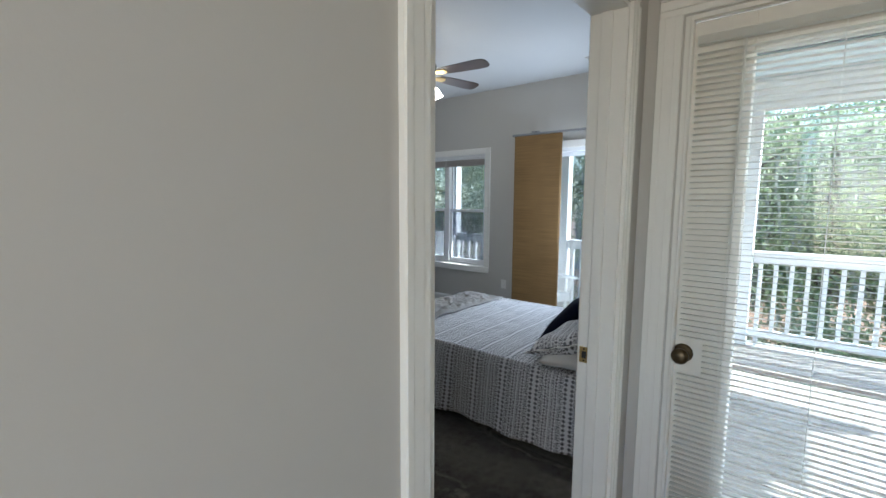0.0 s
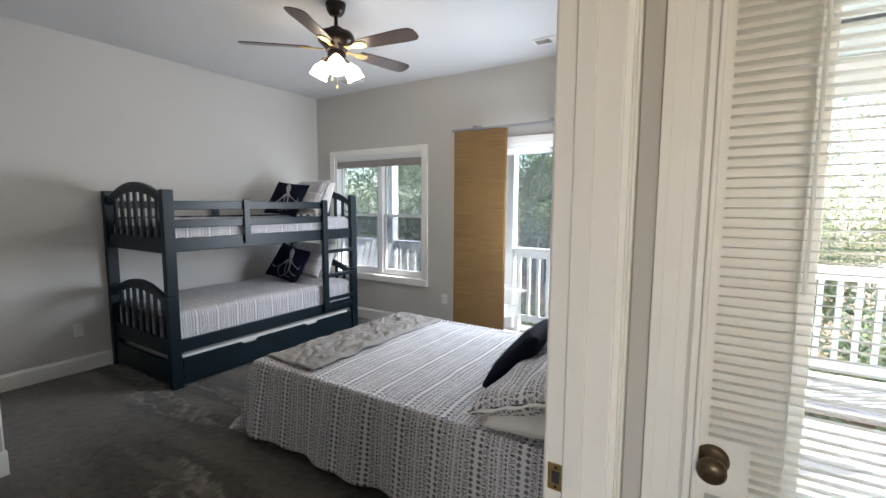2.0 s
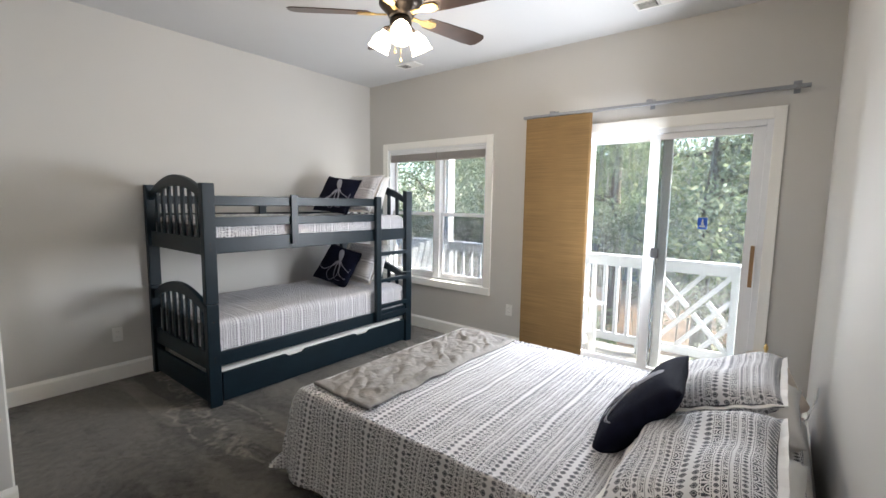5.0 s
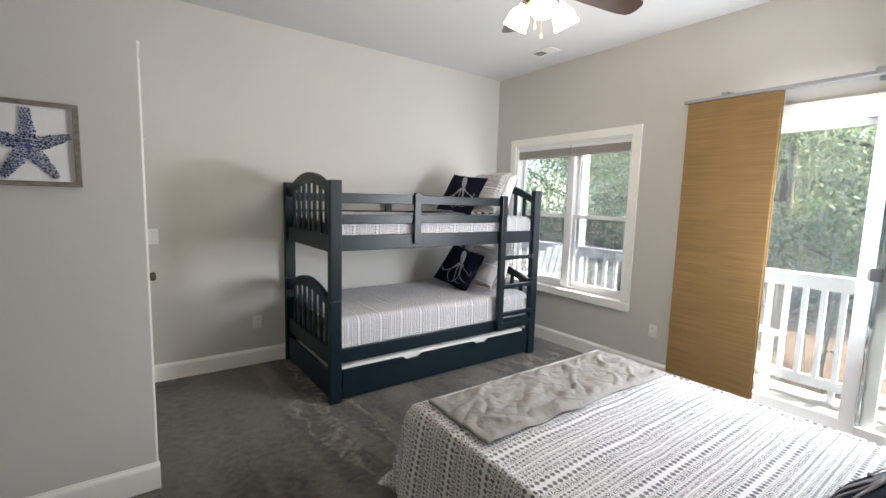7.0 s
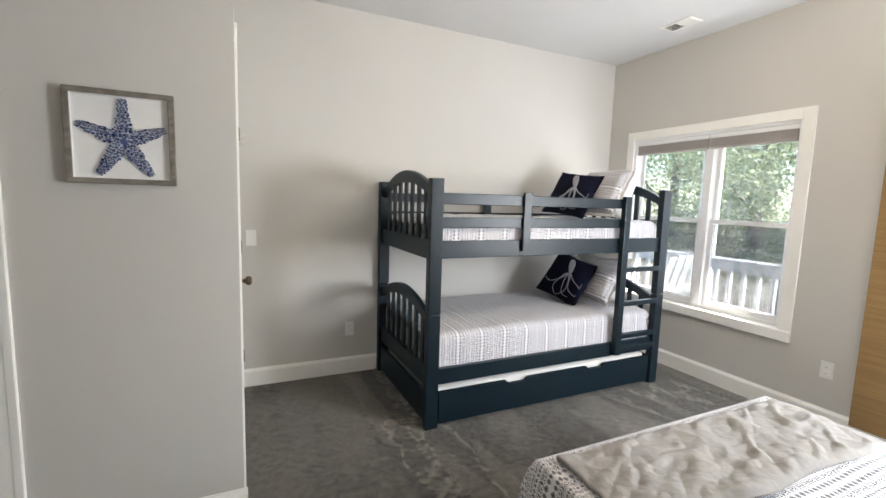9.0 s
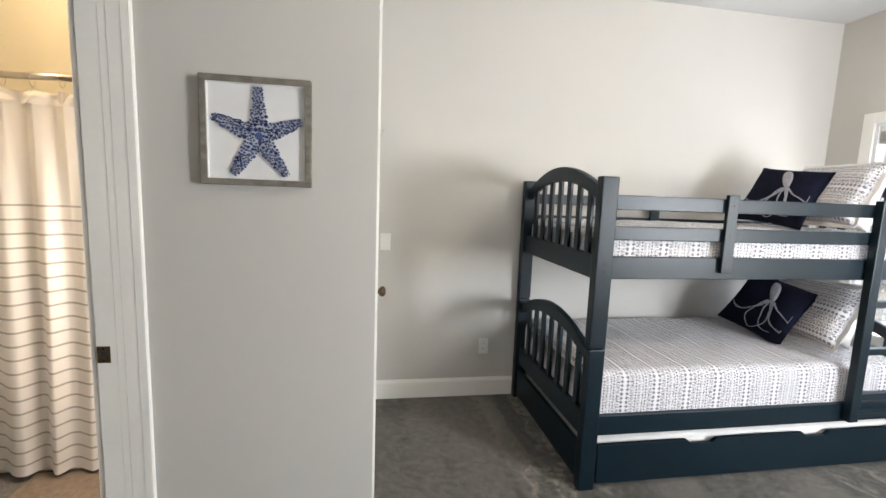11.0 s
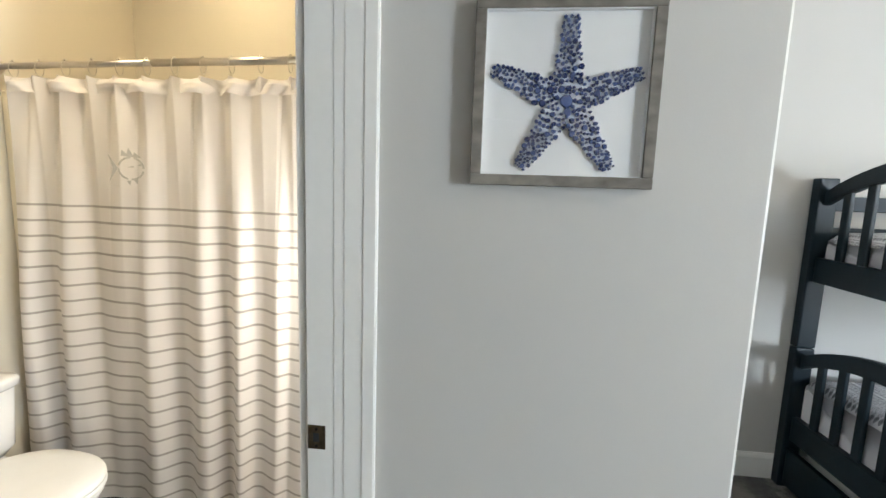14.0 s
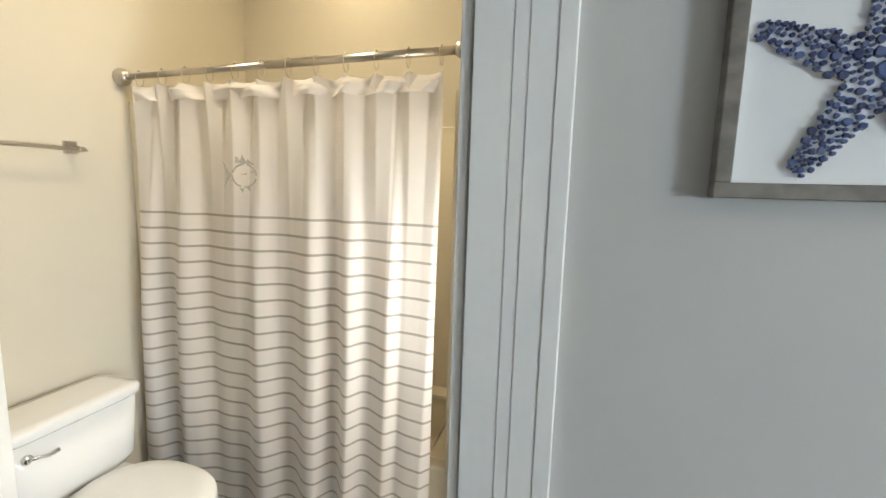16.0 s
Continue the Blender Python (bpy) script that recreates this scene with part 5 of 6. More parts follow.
for a0, a1, z0, z1 in ((FY0 + fw, FY1 - fw, FZ0 + fw, FZ0 + fw + 0.002), (FY0 + fw, FY1 - fw, FZ1 - fw - 0.002, FZ1 - fw), (FY0 + fw, FY0 + fw + 0.002, FZ0 + fw + 0.002, FZ1 - fw - 0.002), (FY1 - fw - 0.002, FY1 - fw, FZ0 + fw + 0.002, FZ1 - fw - 0.002)):
    part("inner_lining", box(PX + 0.012, PX + 0.0225, a0, a1, z0, z1), CARD, pic, "white inner lining")
g = part("pane", box(PX + 0.0230, PX + 0.0245, FY0 + fw, FY1 - fw, FZ0 + fw, FZ1 - fw), PICTURE_GLASS, pic)
g.visible_shadow = False


def mosaic_material(name, a, b):
    m, n = bare(name, 0.25, 0.0, 0.5)
    g = n.nt.nodes.new("ShaderNodeNewGeometry")
    n.color(n.mix(g.outputs["Random Per Island"], a, b))
    return m


def starfish():
    """Five tapering arms of pebbles: irregular discs in shades of blue."""
    rng = random.Random(4)
    bm = bmesh.new()
    cy, cz = 0.855, 1.638
    done = []
    tries = 0
    def inside(y, z):
        for k, (ang, ln) in enumerate(((90, 0.155), (158, 0.150), (237.5, 0.148), (305, 0.153), (21, 0.143))):
            a = radians(ang)
            s = y * math.cos(a) + z * math.sin(a)
            t = -y * math.sin(a) + z * math.cos(a)
            if 0 <= s <= ln and abs(t) < 0.033 - 0.021 * s / ln:
                return s / ln
        return 0.0 if math.hypot(y, z) < 0.034 else None
    while len(done) < 420 and tries < 50000:
        tries += 1
        y, z = rng.uniform(-0.15, 0.15), rng.uniform(-0.15, 0.15)
        f = inside(y, z)
        if f is None:
            continue
        r = rng.uniform(0.0030, 0.0075) * (1.15 - 0.45 * f)
        if not done:
            y = z = 0.0
            r = 0.0135
        if any(math.hypot(y - p, z - q) < 0.84 * (r + w) for p, q, w in done):
            continue
        done.append((y, z, r))
    for y, z, r in done:
        n = rng.randint(6, 8)
        ph = rng.random() * 6
        sq = rng.uniform(0.75, 1.1)
        ring = []
        for k in range(n):
            t = ph + 2 * math.pi * k / n
            rr = r * rng.uniform(0.85, 1.1)
            ring.append((y + rr * math.cos(t), z + sq * rr * math.sin(t)))
        lo = [bm.verts.new((PX + 0.0145, cy + a, cz + b)) for a, b in ring]
        hi = [bm.verts.new((PX + 0.0190, cy + y + (a - y) * 0.8, cz + z + (b - z) * 0.8)) for a, b in ring]
        bm.faces.new(hi)
        for k in range(n):
            bm.faces.new((lo[k], lo[(k + 1) % n], hi[(k + 1) % n], hi[k]))
    bmesh.ops.recalc_face_normals(bm, faces=bm.faces)
    return bm


def starfish_base():
    """Flat pale ground of the starfish, under the pebbles."""
    pts = []
    arms = ((21, 0.143), (90, 0.155), (158, 0.150), (237.5, 0.148), (305, 0.153))
    for k, (ang, ln) in enumerate(arms):
        a = radians(ang)
        for s, t in ((0.10, -0.026), (0.45, -0.023), (0.80, -0.015), (0.97, -0.009), (1.0, 0.0), (0.97, 0.009), (0.80, 0.015), (0.45, 0.023), (0.10, 0.026))[1:-1]:
            pts.append((0.855 + s * ln * math.cos(a) - t * math.sin(a), 1.638 + s * ln * math.sin(a) + t * math.cos(a)))
        b = radians((ang + (arms[(k + 1) % 5][0] + (360 if k == 4 else 0))) / 2)
        pts.append((0.855 + 0.040 * math.cos(b), 1.638 + 0.040 * math.sin(b)))
    return extruded(pts, (PX + 0.0121, PX + 0.0150), "x")


part("starfish_ground", starfish_base(), material("pale_blue_ground", (0.62, 0.66, 0.73), 0.6, var=0.2, scale=60, bump=0.2), pic, "pale blue ground between the pebbles")
MOSAIC = mosaic_material("blue_pebbles", (0.006, 0.014, 0.085), (0.07, 0.11, 0.27))
tagged(part("starfish", starfish(), MOSAIC, pic, "starfish of small blue pebbles"), kind="stuff")

# ---- bedside table and lamp ----
NX0, NX1, NY0, NY1, NZ = -1.09, -0.69, 3.73, 4.10, 0.285
RED_WOOD = grain_material("red_brown_wood", (0.07, 0.028, 0.018), (0.15, 0.06, 0.04), (20.0, 20.0, 3.0), 0.4, 0.1)
LACE = material("pale_pink_lace", (0.66, 0.56, 0.52), 0.95, var=0.15, scale=60, bump=0.6, bump_scale=260)
table = thing("bedside_table", ((NX0 + NX1) / 2, (NY0 + NY1) / 2, 0), "low red-brown wooden bedside table", "table")
part("tabletop", box(NX0, NX1, NY0, NY1, NZ - 0.025, NZ, 0.005, 2), RED_WOOD, table)
for x in (NX0 + 0.03, NX1 - 0.03):
    for y in (NY0 + 0.03, NY1 - 0.03):
        part("leg", lathe([(0.014, 0), (0.018, 0.06), (0.022, 0.12), (0.016, 0.2), (0.022, NZ - 0.0255)], 14, m=pose(x, y, 0)), RED_WOOD, table, smooth=True)
part("apron", box(NX0 + 0.03, NX1 - 0.03, NY0 + 0.02, NY0 + 0.038, NZ - 0.085, NZ - 0.0255, 0.002, 1), RED_WOOD, table)
part("apron", box(NX0 + 0.03, NX1 - 0.03, NY1 - 0.038, NY1 - 0.02, NZ - 0.085, NZ - 0.0255, 0.002, 1), RED_WOOD, table)


def lace_cloth(u, v):
    w, l, dr = NX1 - NX0 + 0.012, NY1 - NY0 + 0.012, 0.15
    a, b = (u - 0.5) * (w + 2 * dr), (v - 0.5) * (l + 2 * dr)
    oa, ob_ = max(0, abs(a) - w / 2), max(0, abs(b) - l / 2)
    over = max(oa, ob_)
    k = over / dr
    fl = 0.012 * k * math.sin(18 * (a + b)) + 0.02 * k
    x = math.copysign(min(abs(a), w / 2) + (fl if oa >= ob_ and oa > 0 else 0), a)
    y = math.copysign(min(abs(b), l / 2) + (fl if ob_ > oa else 0), b)
    return Vector(((NX0 + NX1) / 2 + x, (NY0 + NY1) / 2 + y, NZ + 0.004 - over))


solid("table_cloth", grid_cloth(lace_cloth, 48, 48), LACE, "pale pink lace cloth over the bedside table", "tablecloth", smooth=True)
LX, LY = -0.885, 3.86
SHADE = material("ivory_shade", (0.84, 0.79, 0.72), 0.8, var=0.04, scale=10, bump=0.2, bump_scale=200)
see_through(SHADE, (0.85, 0.76, 0.66), 0.5)
WHITE_IRON = material("white_iron", (0.76, 0.75, 0.73), 0.4, var=0.05, scale=20, bump=0.05)
lampy = thing("table_lamp", (LX, LY, NZ + 0.005), "table lamp with ivory bell shade and white scrolled iron base", "lamp")
part("shade", lathe([(0.088, 0.670), (0.100, 0.640), (0.120, 0.590), (0.150, 0.530), (0.185, 0.475), (0.205, 0.445), (0.202, 0.445), (0.182, 0.477), (0.147, 0.532), (0.117, 0.592), (0.097, 0.642), (0.085, 0.670)], 32, m=pose(LX, LY, 0)), SHADE, lampy, smooth=True)
part("finial", lathe([(0.006, 0.672), (0.010, 0.685), (0.006, 0.700), (0.012, 0.715), (0.006, 0.735), (0.001, 0.742)], 14, m=pose(LX, LY, 0)), BRASS, lampy, "brass finial", smooth=True)
part("base_ring", lathe([(0.075, NZ + 0.005), (0.080, NZ + 0.012), (0.070, NZ + 0.018), (0.02, NZ + 0.022)], 24, m=pose(LX, LY, 0)), WHITE_IRON, lampy, smooth=True)
part("stem", tube([(LX, LY, NZ + 0.02), (LX, LY, 0.672)], 0.005, 10), WHITE_IRON, lampy)
for k in range(4):
    a = radians(30 + 90 * k)
    pts = [(LX + (0.012 + 0.055 * abs(math.sin(t * 1.5))) * math.cos(a), LY + (0.012 + 0.055 * abs(math.sin(t * 1.5))) * math.sin(a), NZ + 0.02 + 0.145 * t / math.pi) for t in [math.pi * i / 18 for i in range(19)]]
    part("scroll", tube(pts, 0.0045, 8), WHITE_IRON, lampy, smooth=True)
part("cord", tube([(LX + 0.06, LY, NZ + 0.012), (LX + 0.14, LY - 0.02, NZ + 0.02), (LX + 0.20, LY - 0.01, NZ + 0.10), (HX0 - 0.012, LY + 0.02, NZ + 0.20), (HX0 - 0.010, LY + 0.05, NZ + 0.25), (HX0 - 0.012, LY + 0.08, NZ + 0.16)], 0.004, 8), WHITE_IRON, lampy, smooth=True)

# ---- bathroom ----
RX, RZ = -4.345, 1.930
rod = thing("curtain_rod", (RX, -0.6, RZ), "brushed nickel shower curtain rod with round end caps", "curtain rod")
part("bar", tube([(RX, BY0 + 0.02, RZ - 0.02), (RX, -0.60, RZ - 0.005)], 0.0125, 14), NICKEL, rod, smooth=True)
part("bar", tube([(RX, -0.62, RZ - 0.005), (RX, 0.12, RZ + 0.008)], 0.0145, 14), NICKEL, rod, smooth=True)
part("end_cap", lathe([(0.034, 0), (0.036, 0.012), (0.033, 0.028), (0.022, 0.042), (0.016, 0.046)], 24, m=pose(RX, BY0 + 0.0005, RZ - 0.02, -90)), NICKEL, rod, smooth=True)
part("end_cap", lathe([(0.028, 0), (0.030, 0.010), (0.024, 0.020), (0.018, 0.026)], 24, m=pose(RX, 0.1395, RZ + 0.008, 90)), NICKEL, rod, smooth=True)
CY0, CY1 = -1.250, 0.078
ring_y = [CY0 + 0.015 + (CY1 - 0.03 - CY0) * k / 11 for k in range(12)]
for k, y in enumerate(ring_y):
    zc = RZ - 0.02 + 0.028 * (y - BY0) / 1.46
    bm = tube([(RX + 0.019 * math.cos(t), y, zc - 0.013 + 0.032 * math.sin(t)) for t in [2 * math.pi * i / 18 for i in range(18)]], 0.0017, 6, closed=True)
    lathe([(0.0045, -0.004), (0.0055, 0), (0.0045, 0.004)], 8, bm, pose(RX, y, zc + 0.0185))
    solid("curtain_ring", bm, NICKEL, "small nickel shower curtain ring on the rod", "curtain ring", "curtain rings", smooth=True)


def saw(t, rise=0.72):
    """A soft fold: climbs slowly, falls back steeply; t in folds."""
    t -= math.floor(t)
    a = t / rise if t < rise else (1 - t) / (1 - rise)
    return a * a * (3 - 2 * a)


def curtain_sheet(y0, y1, z0, z1, x, depth, flare):
    """Cloth gathered at the rings: a sharp pinch under each ring, opening into fewer, deeper folds towards the hem."""
    n = len(ring_y) - 1
    def f(u, v):
        low = 1 - v
        z = z0 + (z1 - z0) * v
        s = u * n
        c = abs(s - round(s)) * 2
        side = 1 if s > round(s) else -1
        pinch = (1 - c) ** 1.7
        near = math.exp(-low * 5.5)
        swing = (0.35 * math.sin(2.3 * round(s)) + 0.25 * side) * c
        top = 0.034 * pinch - 0.020 * c * c + 0.014 * swing
        skew = u * 6.6 + 0.35 * math.sin(u * 7.0 + 0.6) + 0.12 * math.sin(low * 3 + u * 4)
        deep = 0.050 * saw(skew) + 0.012 * math.sin(u * 43 + low * 0.8) + 0.010 * noise.noise(Vector((u * 16, v * 2.5, 4)))
        k = min(1.0, low * 1.9 + 0.12)
        xx = x - 0.022 + depth * (top * near + deep * k)
        ya = y0 + (y1 - y0) * u
        yy = ya - flare * low * (1 - u) ** 2 * 1.5 - 0.028 * low * u ** 3 + 0.010 * math.sin(s * 2.0) * low
        sag = 0.016 * c * (2 - c) * max(0.0, (v - 0.90) / 0.10) * (0.7 + 0.3 * math.sin(round(s) * 5.1))
        return Vector((xx, yy, z - sag))
    return grid_cloth(f, 264, 70, lambda u, v: (u * 1.8, z0 + (z1 - z0) * v))


cur = thing("shower_curtain", (RX, -0.6, 0.03), "white cotton shower curtain with thin taupe stripes", "shower curtain")
part("cloth", curtain_sheet(CY0, CY1, 0.035, 1.872, RX + 0.012, 1.0, 0.045), CURTAIN, cur, smooth=True)
part("liner", curtain_sheet(CY0 - 0.060, CY1 - 0.02, 0.06, 1.80, RX - 0.050, 0.4, 0.0), LINER, cur, "cream curtain liner", smooth=True)
part("top_hem", curtain_sheet(CY0 + 0.002, CY1 - 0.002, 1.805, 1.8715, RX + 0.0145, 1.0, 0.0), CURTAIN, cur, "double-folded top hem", smooth=True)
THREAD = material("grey_print", (0.56, 0.54, 0.50), 0.9, var=0.15, scale=60, bump=0.2)


def fish_print():
    """Printed fish: body ring, forked tail, spiny back fin, on the curtain's face."""
    bm = bmesh.new()
    x, cy, cz = RX + 0.062, -0.695, 1.512
    def flat(pts):
        bm.faces.new([bm.verts.new((x, cy + a, cz + b)) for a, b in pts])
    n = 24
    A = [(0.012 + 0.058 * math.cos(t), 0.046 * math.sin(t)) for t in [2 * math.pi * k / n for k in range(n)]]
    B = [(0.012 + 0.050 * math.cos(t), 0.039 * math.sin(t)) for t in [2 * math.pi * k / n for k in range(n)]]
    for k in range(n):
        if k % 6 != 5:
            flat([A[k], A[(k + 1) % n], B[(k + 1) % n], B[k]])
    flat([(-0.045, 0.0), (-0.085, 0.055), (-0.066, 0.0)])
    flat([(-0.045, 0.0), (-0.066, 0.0), (-0.085, -0.055)])
    flat([(-0.030, 0.048), (0.060, 0.040), (0.030, 0.062), (0.022, 0.052), (0.005, 0.080), (-0.004, 0.056), (-0.024, 0.072)])
    flat([(-0.010, -0.048), (0.004, -0.066), (0.010, -0.047)])
    flat([(0.022, -0.046), (0.036, -0.060), (0.040, -0.040)])
    flat([(0.040, 0.012), (0.058, 0.020), (0.056, 0.008)])
    flat([(-0.005, 0.004), (0.025, 0.010), (0.024, 0.004)])
    r = bmesh.ops.extrude_face_region(bm, geom=bm.faces[:])
    bmesh.ops.translate(bm, vec=(0.001, 0, 0), verts=[v for v in r["geom"] if isinstance(v, bmesh.types.BMVert)])
    return bm


part("fish_print", fish_print(), THREAD, cur, "grey printed fish outline")

tub = thing("bathtub", (-4.75, -0.6, 0), "cream acrylic bathtub and wall surround", "bathtub")
bm = box(-4.985, -4.46, BY0 + 0.1, 0.02, 0.14, 0.40, 0.06, 4)
for f in bm.faces:
    f.normal_flip()
top_faces = [f for f in bm.faces if f.calc_center_median().z > 0.385]
bmesh.ops.delete(bm, geom=top_faces, context="FACES")
part("basin", bm, ACRYLIC, tub, smooth=True)
bm = bmesh.new()
box(-4.46, -4.395, BY0 + 0.002, 0.138, -0.003, 0.40, 0.012, 3, bm)
box(-5.098, -4.985, BY0 + 0.002, 0.138, 0.36, 0.40, 0.006, 2, bm)
box(-4.985, -4.46, BY0 + 0.002, BY0 + 0.1, 0.36, 0.40, 0.006, 2, bm)
box(-4.985, -4.46, 0.02, 0.138, 0.36, 0.40, 0.006, 2, bm)
part("rim", bm, ACRYLIC, tub)
for a in ((-5.099, -5.085, BY0 + 0.016, 0.122, 0.40, 1.80), (-5.085, -4.40, BY0 + 0.001, BY0 + 0.015, 0.40, 1.80), (-5.085, -4.40, 0.124, 0.139, 0.40, 1.80)):
    part("surround_panel", box(*a, 0.004, 2), ACRYLIC, tub)
part("surround_edge", box(-4.400, -4.372, 0.108, 0.139, 0.40, 1.82, 0.008, 3), ACRYLIC, tub)
part("surround_edge", box(-4.400, -4.372, BY0 + 0.001, BY0 + 0.032, 0.40, 1.82, 0.008, 3), ACRYLIC, tub)
for z in (0.72, 1.12, 1.50):
    part("shelf", box(-5.06, -4.48, 0.085, 0.124, z - 0.02, z, 0.008, 3), ACRYLIC, tub)

bar = thing("towel_bar", (-3.85, BY0, 1.60), "brushed nickel towel bar with square posts", "towel bar")
for x in (-4.125, -3.60):
    part("post", box(x - 0.024, x + 0.024, BY0 + 0.0005, BY0 + 0.010, 1.575, 1.625, 0.002, 1, bm=box(x - 0.010, x + 0.010, BY0 + 0.010, BY0 + 0.072, 1.583, 1.603, 0.002, 1)), NICKEL, bar)
part("bar", box(-4.145, -3.58, BY0 + 0.056, BY0 + 0.068, 1.585, 1.598, 0.003, 1), NICKEL, bar)

TXC = -3.915
wc = thing("toilet", (TXC, -1.0, 0), "white two-piece porcelain toilet with closed lid", "toilet")


def loft(rings, bm=None):
    bm = bm or bmesh.new()
    vs = [[bm.verts.new(p) for p in r] for r in rings]
    n = len(rings[0])
    for A, B in zip(vs, vs[1:]):
        for k in range(n):
            bm.faces.new((A[k], A[(k + 1) % n], B[(k + 1) % n], B[k]))
    bm.faces.new(vs[0][::-1])
    bm.faces.new(vs[-1])
    bmesh.ops.recalc_face_normals(bm, faces=bm.faces)
    return bm


def squircle(cx, cy, rx, ry, z, n=36, p=2.6):
    out = []
    for k in range(n):
        t = 2 * math.pi * k / n
        c, s = math.cos(t), math.sin(t)
        out.append((cx + rx * math.copysign(abs(c) ** (2 / p), c), cy + ry * math.copysign(abs(s) ** (2 / p), s), z))
    return out


TYC = (-1.30 - 1.075) / 2
part("tank", loft([squircle(TXC, TYC - 0.005, 0.195, 0.085, 0.385, p=5), squircle(TXC, TYC, 0.212, 0.098, 0.42, p=6), squircle(TXC, TYC, 0.222, 0.104, 0.655, p=7)]), PORCELAIN, wc, smooth=True)
lid = loft([squircle(TXC, TYC + 0.002, 0.226, 0.108, 0.656, p=7), squircle(TXC, TYC + 0.002, 0.235, 0.116, 0.664, p=7), squircle(TXC, TYC + 0.002, 0.235, 0.116, 0.688, p=7), squircle(TXC, TYC + 0.002, 0.228, 0.109, 0.698, p=7), squircle(TXC, TYC + 0.002, 0.19, 0.08, 0.702, p=6)])
part("tank_lid", lid, PORCELAIN, wc, smooth=True)


def egg(z, k, back=-1.06, front=-0.575, w=0.185, n=40):
    out = []
    cy = back + (front - back) * 0.46
    for i in range(n):
        t = 2 * math.pi * i / n
        s, c = math.sin(t), math.cos(t)
        ry = (front - cy) if s > 0 else (cy - back)
        out.append((TXC + k * w * c, cy + k * ry * (abs(s) ** 0.9) * (1 if s > 0 else -1), z))
    return out


part("bowl", loft([egg(0.0, 0.62, -1.20, -0.80, 0.17), egg(0.06, 0.58, -1.20, -0.80, 0.17), egg(0.20, 0.70, -1.10, -0.70, 0.17), egg(0.32, 0.92, -1.08, -0.60), egg(0.375, 0.97), egg(0.385, 0.95)]), PORCELAIN, wc, smooth=True)
part("seat", loft([egg(0.387, 0.985), egg(0.392, 1.0), egg(0.402, 1.0), egg(0.406, 0.985)]), PLASTIC, wc, smooth=True)
part("seat_lid", loft([egg(0.408, 0.985), egg(0.413, 1.0), egg(0.422, 0.995), egg(0.430, 0.95), egg(0.433, 0.7)]), PLASTIC, wc, smooth=True)
part("pedestal_deck", box(TXC - 0.17, TXC + 0.17, -1.27, -1.02, 0.34, 0.386, 0.02, 3), PORCELAIN, wc)
bm = lathe([(0.016, 0), (0.016, 0.008), (0.010, 0.014)], 16, m=pose(TXC + 0.165, TYC + 0.103, 0.605, -90))
tube([(TXC + 0.165, TYC + 0.115, 0.605), (TXC + 0.14, TYC + 0.122, 0.603), (TXC + 0.115, TYC + 0.122, 0.594), (TXC + 0.085, TYC + 0.120, 0.596)], [0.006, 0.006, 0.007, 0.008], 10, bm)
part("flush_handle", bm, CHROME, wc, "chrome flush lever", smooth=True)
solid("bath_mat", box(-4.36, -3.95, -0.42, 0.10, -0.0028, 0.012, 0.005, 2), material("taupe_mat", (0.20, 0.15, 0.11), 1.0, var=0.3, scale=40, bump=1.0, bump_scale=200), "taupe bath mat on the vinyl floor", "bath mat")

# ---- outside ----
RY, RZT = 5.78, 0.945
DZ = -0.10
structure("ground", box(-160, 160, -160, 160, -3.0, -2.8), STRAW, "pine straw covered ground")
deck = thing("deck", (-1.5, 5.3, DZ - 0.1), "weathered wooden balcony deck", "deck", kind="structure")
for k in range(7):
    y = WY + 0.155 + k * 0.146
    part("board", box(-7.0, 3.2, y, y + 0.138, DZ - 0.035, DZ, 0.003, 1), DECK_WOOD, deck)
for k in range(20):
    y = EY + 0.155 + k * 0.1465
    if y + 0.14 < WY + 0.15:
        part("board", box(HX1 + 0.01, 3.2, y, y + 0.138, DZ - 0.035, DZ, 0.003, 1), DECK_WOOD, deck)
part("joist_skirt", box(-7.0, 3.2, RY + 0.03, RY + 0.07, DZ - 0.30, DZ - 0.04, 0.003, 1), DECK_PAINT, deck)


